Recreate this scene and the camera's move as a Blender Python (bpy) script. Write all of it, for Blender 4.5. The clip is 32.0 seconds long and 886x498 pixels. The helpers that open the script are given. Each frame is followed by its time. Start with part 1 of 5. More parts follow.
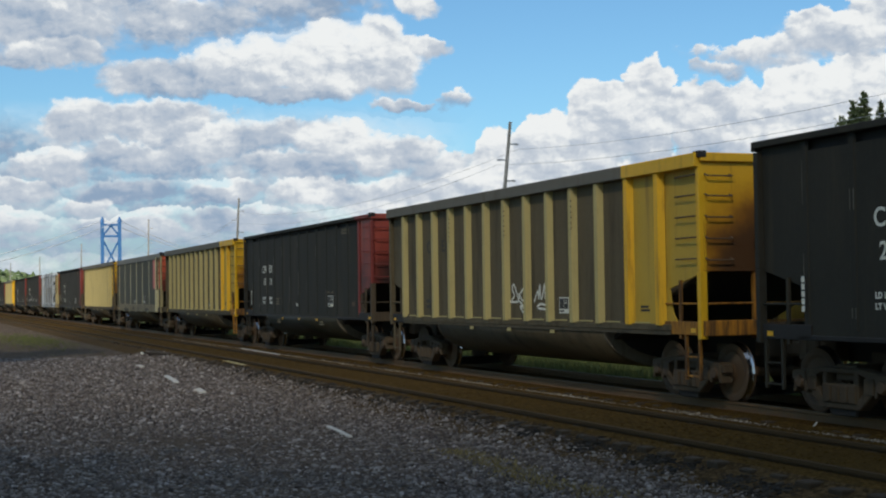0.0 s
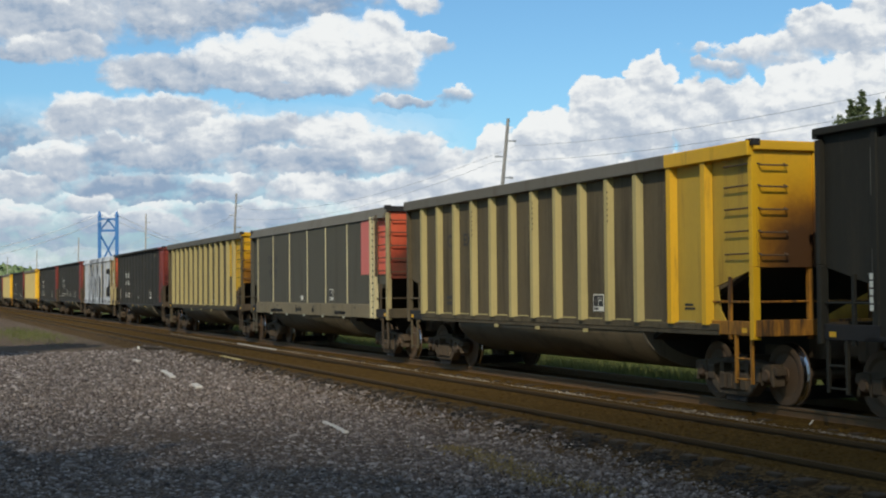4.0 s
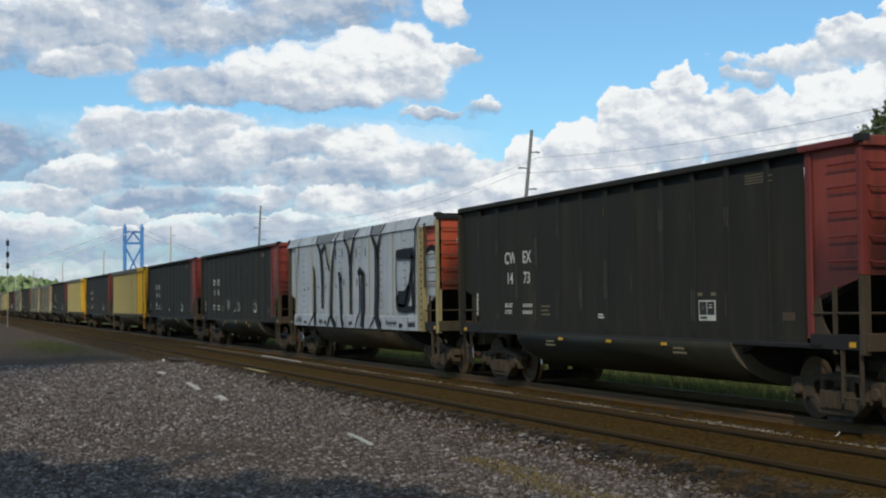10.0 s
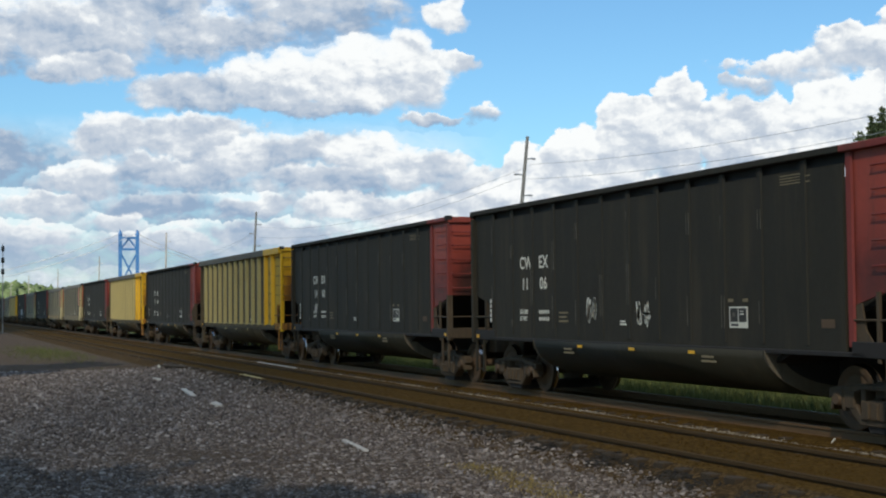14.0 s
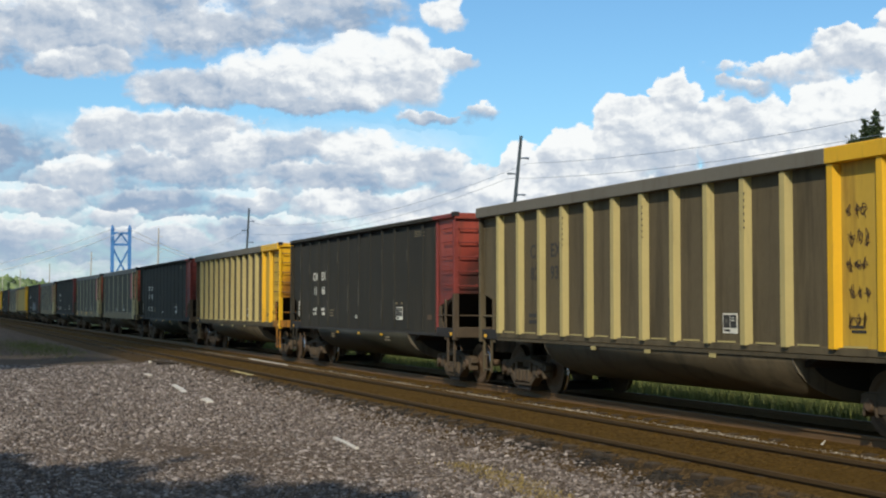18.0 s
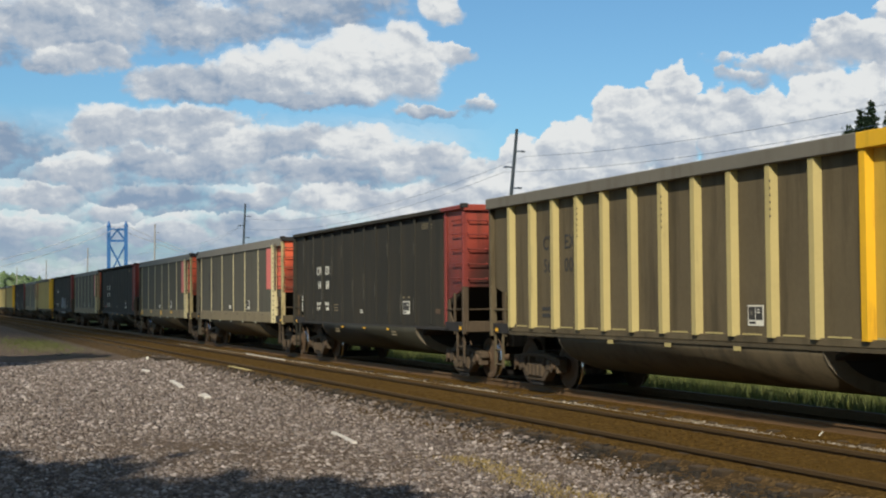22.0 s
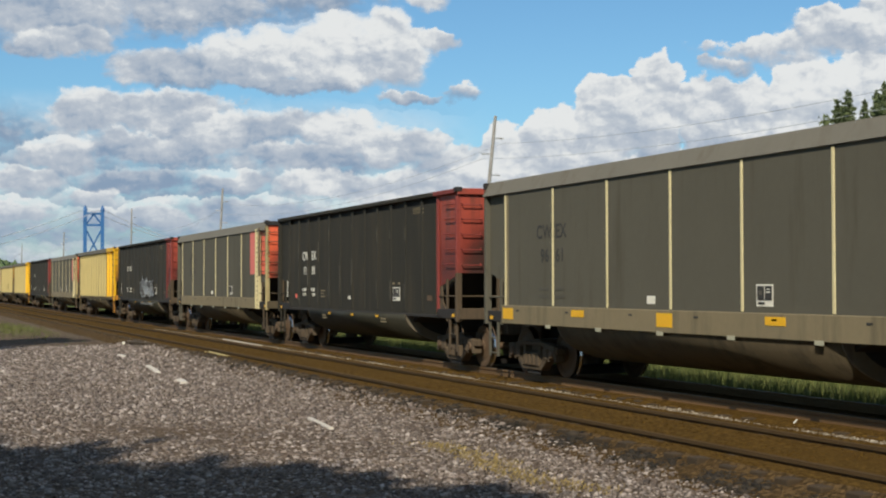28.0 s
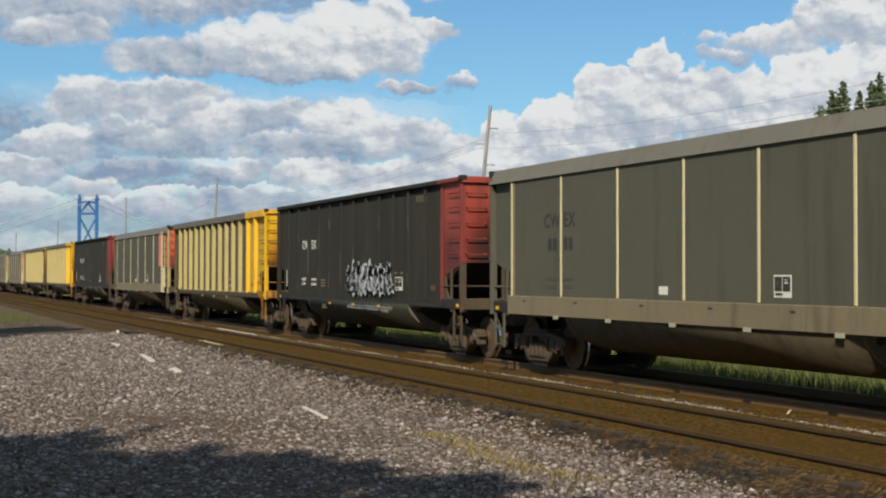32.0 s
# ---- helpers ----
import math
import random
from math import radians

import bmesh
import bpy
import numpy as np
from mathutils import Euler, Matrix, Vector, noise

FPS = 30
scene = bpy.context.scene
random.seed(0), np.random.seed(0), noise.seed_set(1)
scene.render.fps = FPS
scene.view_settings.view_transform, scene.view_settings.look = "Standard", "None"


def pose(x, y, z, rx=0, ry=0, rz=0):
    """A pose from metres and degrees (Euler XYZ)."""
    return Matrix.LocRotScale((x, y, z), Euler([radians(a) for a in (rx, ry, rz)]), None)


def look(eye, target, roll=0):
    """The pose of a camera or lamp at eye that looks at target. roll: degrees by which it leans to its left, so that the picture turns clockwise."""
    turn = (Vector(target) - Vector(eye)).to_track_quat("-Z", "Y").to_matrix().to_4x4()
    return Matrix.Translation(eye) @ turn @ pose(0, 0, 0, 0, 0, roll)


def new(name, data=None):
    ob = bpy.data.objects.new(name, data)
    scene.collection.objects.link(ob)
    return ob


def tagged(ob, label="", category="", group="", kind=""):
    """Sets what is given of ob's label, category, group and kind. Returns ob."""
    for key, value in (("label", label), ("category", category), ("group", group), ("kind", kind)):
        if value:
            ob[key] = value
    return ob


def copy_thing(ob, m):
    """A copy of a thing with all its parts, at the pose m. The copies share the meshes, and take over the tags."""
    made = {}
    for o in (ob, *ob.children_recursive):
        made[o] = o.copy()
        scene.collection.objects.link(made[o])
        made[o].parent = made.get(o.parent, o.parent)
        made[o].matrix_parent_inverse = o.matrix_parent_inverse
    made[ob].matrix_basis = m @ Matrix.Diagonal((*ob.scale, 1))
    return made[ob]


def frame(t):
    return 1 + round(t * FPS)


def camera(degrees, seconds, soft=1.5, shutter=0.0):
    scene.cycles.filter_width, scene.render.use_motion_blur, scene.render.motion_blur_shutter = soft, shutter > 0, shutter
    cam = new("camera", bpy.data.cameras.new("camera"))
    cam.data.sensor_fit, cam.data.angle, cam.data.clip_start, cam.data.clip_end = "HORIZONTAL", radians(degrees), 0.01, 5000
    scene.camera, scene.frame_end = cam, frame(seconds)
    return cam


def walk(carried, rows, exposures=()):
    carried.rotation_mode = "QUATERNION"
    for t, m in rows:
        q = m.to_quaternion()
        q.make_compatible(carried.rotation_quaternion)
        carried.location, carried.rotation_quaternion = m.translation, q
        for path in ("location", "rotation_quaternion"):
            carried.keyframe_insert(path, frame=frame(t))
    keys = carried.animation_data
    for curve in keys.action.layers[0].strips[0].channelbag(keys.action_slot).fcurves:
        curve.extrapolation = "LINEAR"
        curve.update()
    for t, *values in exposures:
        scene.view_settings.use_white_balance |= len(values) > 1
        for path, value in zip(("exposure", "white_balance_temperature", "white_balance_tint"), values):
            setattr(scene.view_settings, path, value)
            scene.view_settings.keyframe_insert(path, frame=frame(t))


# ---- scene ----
EYE = 1.778            # eye above the rail tops, which lie at z = 0
cam = camera(35.35, 32.0, soft=2.1)
VIEW = [  # seconds, turn to the left of +y, tilt, roll in degrees
    (0, 68.864, 1.797, -0.813),
    (0.5, 68.809, 1.872, -0.840),
    (1, 68.913, 1.748, -0.824),
    (1.5, 68.981, 1.692, -0.701),
    (2, 68.853, 1.785, -0.555),
    (2.5, 68.778, 1.795, -0.476),
    (3, 68.570, 1.776, -0.545),
    (3.5, 68.698, 1.675, -0.560),
    (5.5, 68.787, 1.628, -0.394),
    (6, 68.722, 1.587, -0.474),
    (6.5, 68.793, 1.610, -0.415),
    (7, 68.816, 1.342, -0.343),
    (7.5, 68.614, 1.666, -0.380),
    (8, 68.640, 1.355, -0.448),
    (8.5, 68.656, 1.466, -0.434),
    (9, 68.660, 1.136, -0.654),
    (9.5, 69.009, 1.414, -0.552),
    (10, 69.734, 2.132, -0.641),
    (10.5, 69.631, 2.180, -0.526),
    (11, 69.845, 2.325, -0.665),
    (11.5, 69.911, 2.395, -0.595),
    (12, 69.774, 2.446, -0.818),
    (12.5, 69.777, 2.563, -0.757),
    (13, 69.652, 2.694, -0.444),
    (13.5, 69.623, 2.496, -0.580),
    (15.5, 69.292, 2.145, -0.257),
    (16, 69.154, 2.309, -0.072),
    (16.5, 69.631, 2.259, 0.036),
    (17, 69.063, 2.236, -0.006),
    (17.5, 69.172, 2.381, 0.016),
    (18, 69.246, 2.330, -0.011),
    (18.5, 69.249, 2.401, -0.180),
    (19, 69.212, 2.249, -0.001),
    (19.5, 69.323, 2.437, 0.003),
    (20, 69.162, 2.504, 0.126),
    (20.5, 69.382, 2.429, -0.130),
    (21, 69.383, 2.193, -0.401),
    (21.5, 69.212, 2.138, -0.464),
    (22, 69.108, 2.074, -0.443),
    (22.5, 69.137, 1.930, -0.421),
    (23, 68.977, 2.140, -0.455),
    (23.5, 68.881, 2.014, -0.519),
    (24, 68.699, 2.002, -0.597),
    (24.5, 68.604, 1.797, -0.511),
    (25, 68.549, 1.927, -0.335),
    (25.5, 68.797, 1.791, -0.380),
    (27.5, 68.296, 1.608, 0.052),
    (28, 68.189, 1.514, -0.104),
    (28.5, 68.285, 1.616, 0.201),
    (29, 68.186, 1.524, -0.061),
    (29.5, 67.897, 1.351, -0.168),
    (30, 68.078, 1.138, 0.008),
    (30.5, 68.017, 1.242, 0.129),
    (31, 68.002, 0.998, -0.020),
    (31.5, 67.969, 1.024, -0.231),
    (32, 67.967, 1.090, 0.063),
]
walk(cam, [(t, pose(0, 0, EYE, 90 + tilt, 0, turn) @ pose(0, 0, 0, 0, 0, roll)) for t, turn, tilt, roll in VIEW],
     exposures=[(0, 0.03), (5, 0.06), (9, 0.08), (13, 0.2), (20, 0.12), (22, -0.12), (25, -0.17), (28, -0.11), (32, -0.14)])

# ---- daylight ----
SUN_EL, SUN_AZ = radians(38), radians(124.2)     # azimuth from +y towards +x
sun_way = Vector((math.sin(SUN_AZ) * math.cos(SUN_EL), math.cos(SUN_AZ) * math.cos(SUN_EL), math.sin(SUN_EL)))
sun_data = bpy.data.lights.new("sun", "SUN")
sun_data.energy, sun_data.angle, sun_data.color = 4.75, radians(0.6), (1.0, 0.91, 0.77)
sun = new("sun", sun_data)
sun.matrix_world = look(sun_way * 100, (0, 0, 0))


class Nodes:
    """Short hand for node trees."""

    def __init__(self, tree):
        self.tree = tree
        tree.nodes.clear()

    def add(self, kind, values=(), **props):
        node = self.tree.nodes.new(kind)
        for key, value in props.items():
            setattr(node, key, value)
        for key, value in dict(values).items():
            socket = node.inputs[key]
            if hasattr(value, "is_output"):
                self.tree.links.new(value, socket)
            else:
                socket.default_value = value
        return node

    def math(self, op, a, b=0.0, c=0.0, clamp=False):
        return self.add("ShaderNodeMath", {0: a, 1: b, 2: c}, operation=op, use_clamp=clamp).outputs[0]

    def smooth(self, x, lo, hi):
        node = self.add("ShaderNodeMapRange", {0: x, 1: lo, 2: hi, 3: 0.0, 4: 1.0}, interpolation_type="SMOOTHSTEP")
        return node.outputs[0]

    def mix(self, f, a, b, blend="MIX"):
        node = self.add("ShaderNodeMix", data_type="RGBA", blend_type=blend, clamp_factor=True)
        for i, v in ((0, f), (6, a), (7, b)):
            if hasattr(v, "is_output"):
                self.tree.links.new(v, node.inputs[i])
            elif i:
                node.inputs[i].default_value = (*v[:3], 1)
            else:
                node.inputs[i].default_value = v
        return node.outputs[2]

    def noise(self, vec, scale, detail=4.0, rough=0.55, w=None):
        vals = {"Vector": vec, "Scale": scale, "Detail": detail, "Roughness": rough}
        if w is not None:
            vals["W"] = w
        return self.add("ShaderNodeTexNoise", vals, noise_dimensions="4D" if w is not None else "3D").outputs[0]


world = bpy.data.worlds.new("sky")
scene.world = world
world.use_nodes = True
N = Nodes(world.node_tree)
sky = N.add("ShaderNodeTexSky", sky_type="NISHITA", sun_disc=False, sun_elevation=SUN_EL, sun_rotation=SUN_AZ,
            air_density=1.0, dust_density=0.6, ozone_density=1.6)
co = N.add("ShaderNodeTexCoord").outputs["Generated"]
flat = N.add("ShaderNodeMapping", {"Vector": co, "Scale": (1, 1, 2.4)}).outputs[0]
cover = N.smooth(N.noise(flat, 2.2, 8, 0.6), 0.40, 0.56)
axis = N.add("ShaderNodeSeparateXYZ", {0: co})
cover = N.math("MULTIPLY", cover, N.math("MAXIMUM", N.smooth(axis.outputs[0], -0.45, 0.0), N.smooth(axis.outputs[2], 0.42, 0.6)))
tone = N.mix(N.noise(flat, 5.0, 5), (2.5, 3.3, 4.4), (4.7, 5.3, 6.1))
blue = N.mix(1.0, sky.outputs[0], (0.70, 1.04, 1.21), "MULTIPLY")
bg = N.add("ShaderNodeBackground", {"Color": N.mix(N.math("MULTIPLY", cover, 0.8), blue, tone), "Strength": 0.095})
N.add("ShaderNodeOutputWorld", {"Surface": bg.outputs[0]})


# ---- materials ----
def material(name, color, rough=0.7, metal=0.0, var=0.25, scale=1.5, dirt=None, amount=0.0, streak=0.35, bump=0.0, bump_scale=40.0, spec=0.4, rust_shade=None):
    """Paint or mineral with fine grain, large stains and vertical streaks of dirt."""
    m = bpy.data.materials.new(name)
    m.use_nodes = True
    n = Nodes(m.node_tree)
    obj = n.add("ShaderNodeTexCoord").outputs["Object"]
    w = n.math("MULTIPLY", n.add("ShaderNodeObjectInfo").outputs["Random"], 37.0)
    big = n.noise(obj, scale, 5, 0.6, w)
    fine = n.noise(obj, scale * 14, 3, 0.6, w)
    shade = n.math("ADD", n.math("MULTIPLY", n.math("SUBTRACT", big, 0.5), 2 * var), n.math("MULTIPLY", n.math("SUBTRACT", fine, 0.5), var))
    col = n.mix(1.0, color, n.add("ShaderNodeCombineColor", {0: n.math("ADD", shade, 1.0), 1: n.math("ADD", shade, 1.0), 2: n.math("ADD", shade, 1.0)}).outputs[0], "MULTIPLY")
    if dirt:
        long = n.add("ShaderNodeMapping", {"Vector": obj, "Scale": (3.0, 3.0, streak)}).outputs[0]
        spots = n.smooth(n.noise(long, scale * 1.2, 6, 0.65, w), 0.62 - 0.4 * amount, 0.78 - 0.2 * amount)
        col = n.mix(n.math("MULTIPLY", spots, min(1.0, 0.35 + amount)), col, dirt)
    if rust_shade:
        # burnt brown stain over the middle of a car's end, the next car's shade painted in
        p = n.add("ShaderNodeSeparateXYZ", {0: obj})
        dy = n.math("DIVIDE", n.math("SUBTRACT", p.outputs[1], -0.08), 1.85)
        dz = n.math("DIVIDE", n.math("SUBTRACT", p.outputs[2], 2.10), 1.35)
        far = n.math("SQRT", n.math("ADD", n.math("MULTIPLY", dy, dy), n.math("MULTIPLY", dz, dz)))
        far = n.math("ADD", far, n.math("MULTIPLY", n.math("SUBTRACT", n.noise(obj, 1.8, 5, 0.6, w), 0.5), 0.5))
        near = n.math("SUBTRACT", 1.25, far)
        col = n.mix(n.math("MULTIPLY", n.smooth(near, 0.10, 0.60), 0.85), col, tuple(0.5 * c + 0.5 * d * f for c, d, f in zip(rust_shade, color, (0.8, 0.52, 0.6))))
        col = n.mix(n.math("MULTIPLY", n.smooth(near, 0.34, 0.74), 0.94), col, rust_shade)
    bsdf = n.add("ShaderNodeBsdfPrincipled", {"Base Color": col, "Metallic": metal, "Specular IOR Level": spec,
                 "Roughness": n.math("ADD", rough - 0.1, n.math("MULTIPLY", big, 0.2), clamp=True)})
    if bump:
        b = n.add("ShaderNodeBump", {"Height": n.noise(obj, bump_scale, 4, 0.6), "Strength": bump, "Distance": 0.02})
        n.tree.links.new(b.outputs[0], bsdf.inputs["Normal"])
    n.add("ShaderNodeOutputMaterial", {"Surface": bsdf.outputs[0]})
    return m


DUST = (0.12, 0.10, 0.07)
M = {
    "black_rib": material("scuffed_black_rib", (0.035, 0.032, 0.023), 0.75, var=0.3, scale=1.6, dirt=(0.15, 0.14, 0.11), amount=0.12, streak=0.12, spec=0.25),
    "scuff": material("rubbed_paint", (0.15, 0.14, 0.11), 0.7, var=0.6, scale=4.0, dirt=(0.036, 0.032, 0.023), amount=0.5, spec=0.2),
    "belly_black": material("dark_olive_belly", (0.034, 0.033, 0.022), 0.7, var=0.3, scale=0.8, dirt=(0.06, 0.05, 0.032), amount=0.3, spec=0.3),
    "black": material("coal_black_paint", (0.035, 0.032, 0.023), 0.75, var=0.35, scale=0.8, dirt=(0.062, 0.050, 0.031), amount=0.4, spec=0.25),
    "grey": material("dull_aluminium", (0.114, 0.106, 0.079), 0.75, 0.0, var=0.12, scale=0.7, dirt=(0.078, 0.069, 0.046), amount=0.3, spec=0.15),
    "chord": material("pale_dusty_rim", (0.175, 0.162, 0.128), 0.75, 0.0, var=0.15, scale=0.7, dirt=(0.12, 0.10, 0.07), amount=0.3, spec=0.15),
    "tub": material("dusty_brown_belly", (0.098, 0.078, 0.046), 0.75, var=0.3, scale=0.8, dirt=(0.04, 0.033, 0.022), amount=0.4, spec=0.25),
    "tub_end": material("pale_dusty_plate", (0.15, 0.125, 0.085), 0.8, var=0.3, scale=1.5, dirt=(0.06, 0.05, 0.035), amount=0.35),
    "tan": material("sooty_aluminium", (0.132, 0.104, 0.060), 0.65, 0.0, var=0.25, scale=0.9, dirt=(0.062, 0.050, 0.030), amount=0.4, spec=0.15),
    "rib_tan": material("dusty_rib", (0.48, 0.39, 0.155), 0.7, 0.0, var=0.15, scale=1.2, dirt=(0.2, 0.16, 0.08), amount=0.2),
    "cream": material("cream_strip", (0.64, 0.56, 0.31), 0.6, 0.0, var=0.12, scale=1.5, dirt=(0.3, 0.24, 0.12), amount=0.2),
    "strip_post": material("dusty_pale_post", (0.44, 0.36, 0.17), 0.7, 0.0, var=0.2, scale=2.0, dirt=(0.16, 0.12, 0.06), amount=0.4),
    "band": material("dusty_aluminium_band", (0.23, 0.185, 0.105), 0.75, 0.0, var=0.2, scale=0.8, dirt=(0.10, 0.085, 0.05), amount=0.3),
    # duller copy of the yellow for flat sides: dust plus grazing sun in the colour
    "yellow_dull": material("dulled_yellow_paint", (0.56, 0.36, 0.045), 0.6, var=0.15, scale=1.0, dirt=(0.25, 0.14, 0.03), amount=0.3),
    "yellow": material("yellow_paint", (0.80, 0.45, 0.015), 0.5, var=0.12, scale=1.2, dirt=(0.22, 0.10, 0.02), amount=0.25),
    "red": material("red_paint", (0.23, 0.042, 0.032), 0.65, var=0.22, scale=1.0, dirt=(0.10, 0.045, 0.03), amount=0.35),
    "coral_flat": material("faded_coral_panel", (0.74, 0.19, 0.15), 0.6, var=0.06, scale=1.0),
    "coral": material("coral_red_paint", (0.85, 0.16, 0.10), 0.55, var=0.08, scale=1.0, dirt=(0.45, 0.14, 0.07), amount=0.15),
    "yellow_end": material("rust_shaded_yellow", (0.80, 0.43, 0.015), 0.5, var=0.12, scale=1.2, dirt=(0.30, 0.12, 0.02), amount=0.2, rust_shade=(0.075, 0.036, 0.016)),
    "red_end": material("sooty_shaded_red", (0.36, 0.064, 0.038), 0.55, var=0.25, scale=1.0, dirt=(0.12, 0.045, 0.03), amount=0.4, rust_shade=(0.045, 0.022, 0.017)),
    "coral_end": material("rust_shaded_coral", (0.74, 0.13, 0.055), 0.55, var=0.1, scale=1.0, dirt=(0.45, 0.14, 0.07), amount=0.15, rust_shade=(0.065, 0.032, 0.02)),
    "white": material("greyish_white_paint", (0.58, 0.60, 0.60), 0.65, var=0.2, scale=1.2, dirt=(0.30, 0.29, 0.26), amount=0.42),
    "ochre": material("rusty_yellow_frame", (0.46, 0.20, 0.020), 0.75, var=0.4, scale=3, dirt=(0.06, 0.034, 0.018), amount=0.6),
    "wash": material("grey_paint_wash", (0.22, 0.225, 0.225), 0.7, var=0.3, scale=2.0),
    "ink": material("black_spray_paint", (0.009, 0.009, 0.010), 0.7, var=0.2),
    "chalk": material("white_stencil_paint", (0.80, 0.77, 0.64), 0.7, var=0.15, scale=6),
    "worn_reflector": material("worn_pale_reflector", (0.42, 0.40, 0.28), 0.5, var=0.2, scale=6),
    "amber": material("amber_reflector", (0.85, 0.46, 0.02), 0.35, var=0.1),
    "faint": material("faint_worn_stencil", (0.085, 0.078, 0.058), 0.7, var=0.2, scale=5),
    "dim_mark": material("worn_dark_stencil", (0.045, 0.043, 0.038), 0.7, var=0.2, scale=5),
    "steel": material("dirty_cast_steel", (0.092, 0.066, 0.039), 0.85, 0.0, var=0.4, scale=3, dirt=(0.05, 0.036, 0.024), amount=0.35, bump=0.3),
    "dark": material("dark_underframe", (0.028, 0.025, 0.022), 0.8, var=0.4, scale=2),
    "wheel": material("rusty_wheel", (0.12, 0.078, 0.045), 0.75, 0.1, var=0.3, scale=4),
    "tread": material("polished_tread", (0.55, 0.55, 0.55), 0.22, 1.0, var=0.1),
    "rail": material("rusty_rail", (0.17, 0.10, 0.045), 0.7, 0.2, var=0.3, scale=1.0),
    # darker copy of the rail colour, with the shadow under the head painted in
    "rail_dark": material("dark_shaded_rail", (0.075, 0.047, 0.021), 0.8, 0.0, spec=0.15, var=0.3, scale=1.0),
    "railtop": material("worn_rail_head", (0.11, 0.085, 0.06), 0.65, 0.2, var=0.2, scale=1.0),
    "tie": material("weathered_tie", (0.052, 0.034, 0.016), 0.85, var=0.4, scale=3, bump=0.5),
    "wood": material("grey_weathered_pole", (0.30, 0.285, 0.26), 0.8, var=0.2, scale=1),
    "wire": material("dull_cable", (0.50, 0.51, 0.53), 0.5, 0.2, var=0.05),
    "blue": material("blue_bridge_paint", (0.03, 0.13, 0.33), 0.5, var=0.12, scale=0.2),
    "stick": material("bleached_wood", (0.64, 0.59, 0.50), 0.8, var=0.2, scale=6),
}


def ground_material(name, a, b, c, scale, bump):
    m = bpy.data.materials.new(name)
    m.use_nodes = True
    n = Nodes(m.node_tree)
    obj = n.add("ShaderNodeTexCoord").outputs["Object"]
    vor = n.add("ShaderNodeTexVoronoi", {"Vector": obj, "Scale": scale})
    spec = n.mix(n.math("POWER", n.add("ShaderNodeSeparateColor", {0: vor.outputs["Color"]}).outputs[0], 2.0), a, b)
    col = n.mix(n.smooth(n.noise(obj, 0.35, 5, 0.6), 0.45, 0.7), spec, n.mix(0.6, spec, c))
    bs = n.add("ShaderNodeBsdfPrincipled", {"Base Color": col, "Roughness": 0.95, "Specular IOR Level": 0.04})
    bp = n.add("ShaderNodeBump", {"Height": vor.outputs["Distance"], "Strength": bump, "Distance": 0.03})
    n.tree.links.new(bp.outputs[0], bs.inputs["Normal"])
    n.add("ShaderNodeOutputMaterial", {"Surface": bs.outputs[0]})
    return m


def island_material(name, dark, light, tint, rough=0.9):
    """Many loose pieces in one mesh, each with its own tone."""
    m = bpy.data.materials.new(name)
    m.use_nodes = True
    n = Nodes(m.node_tree)
    r = n.add("ShaderNodeNewGeometry").outputs["Random Per Island"]
    ramp = n.mix(n.math("POWER", r, 2.2), dark, light)
    r2 = n.math("FRACT", n.math("MULTIPLY", r, 17.3))
    obj = n.add("ShaderNodeTexCoord").outputs["Object"]
    col = n.mix(n.math("MULTIPLY", r2, 0.7), ramp, tint)
    col = n.mix(0.5, col, n.mix(1.0, col, n.mix(n.noise(obj, 30, 3), (0.4, 0.4, 0.4), (1.6, 1.6, 1.6)), "MULTIPLY"))
    bs = n.add("ShaderNodeBsdfPrincipled", {"Base Color": col, "Roughness": rough, "Specular IOR Level": 0.25})
    n.add("ShaderNodeOutputMaterial", {"Surface": bs.outputs[0]})
    return m


M["gravel"] = ground_material("gravel_bed", (0.058, 0.043, 0.030), (0.25, 0.19, 0.14), (0.115, 0.080, 0.050), 22, 0.6)
M["ballast"] = ground_material("oily_ballast", (0.059, 0.034, 0.0085), (0.148, 0.086, 0.022), (0.084, 0.048, 0.0115), 26, 0.5)
# brown strip between the gravel and the near bed
M["fringe"] = ground_material("dark_edge_ballast", (0.050, 0.032, 0.014), (0.15, 0.095, 0.042), (0.075, 0.046, 0.018), 24, 0.8)
M["clods"] = island_material("black_clods", (0.014, 0.012, 0.009), (0.075, 0.058, 0.040), (0.03, 0.024, 0.016))
M["field"] = ground_material("grassy_field", (0.07, 0.085, 0.025), (0.14, 0.16, 0.05), (0.12, 0.12, 0.05), 3, 0.3)
M["stones"] = island_material("crushed_stone", (0.072, 0.058, 0.050), (0.54, 0.47, 0.41), (0.172, 0.130, 0.100))
M["chips"] = island_material("pale_ballast_chips", (0.10, 0.078, 0.05), (0.62, 0.55, 0.44), (0.20, 0.15, 0.09))
M["grass"] = island_material("long_grass", (0.06, 0.085, 0.02), (0.22, 0.24, 0.07), (0.14, 0.14, 0.05))
M["straw"] = island_material("dry_weeds", (0.20, 0.14, 0.05), (0.48, 0.36, 0.13), (0.30, 0.23, 0.08))
M["leaf"] = island_material("dark_leaves", (0.085, 0.115, 0.05), (0.23, 0.28, 0.13), (0.14, 0.17, 0.08))
M["woods"] = island_material("far_foliage", (0.06, 0.10, 0.035), (0.16, 0.21, 0.09), (0.11, 0.15, 0.07))
M["bark"] = material("bark", (0.11, 0.085, 0.06), 0.9, var=0.4, scale=3, bump=0.6)


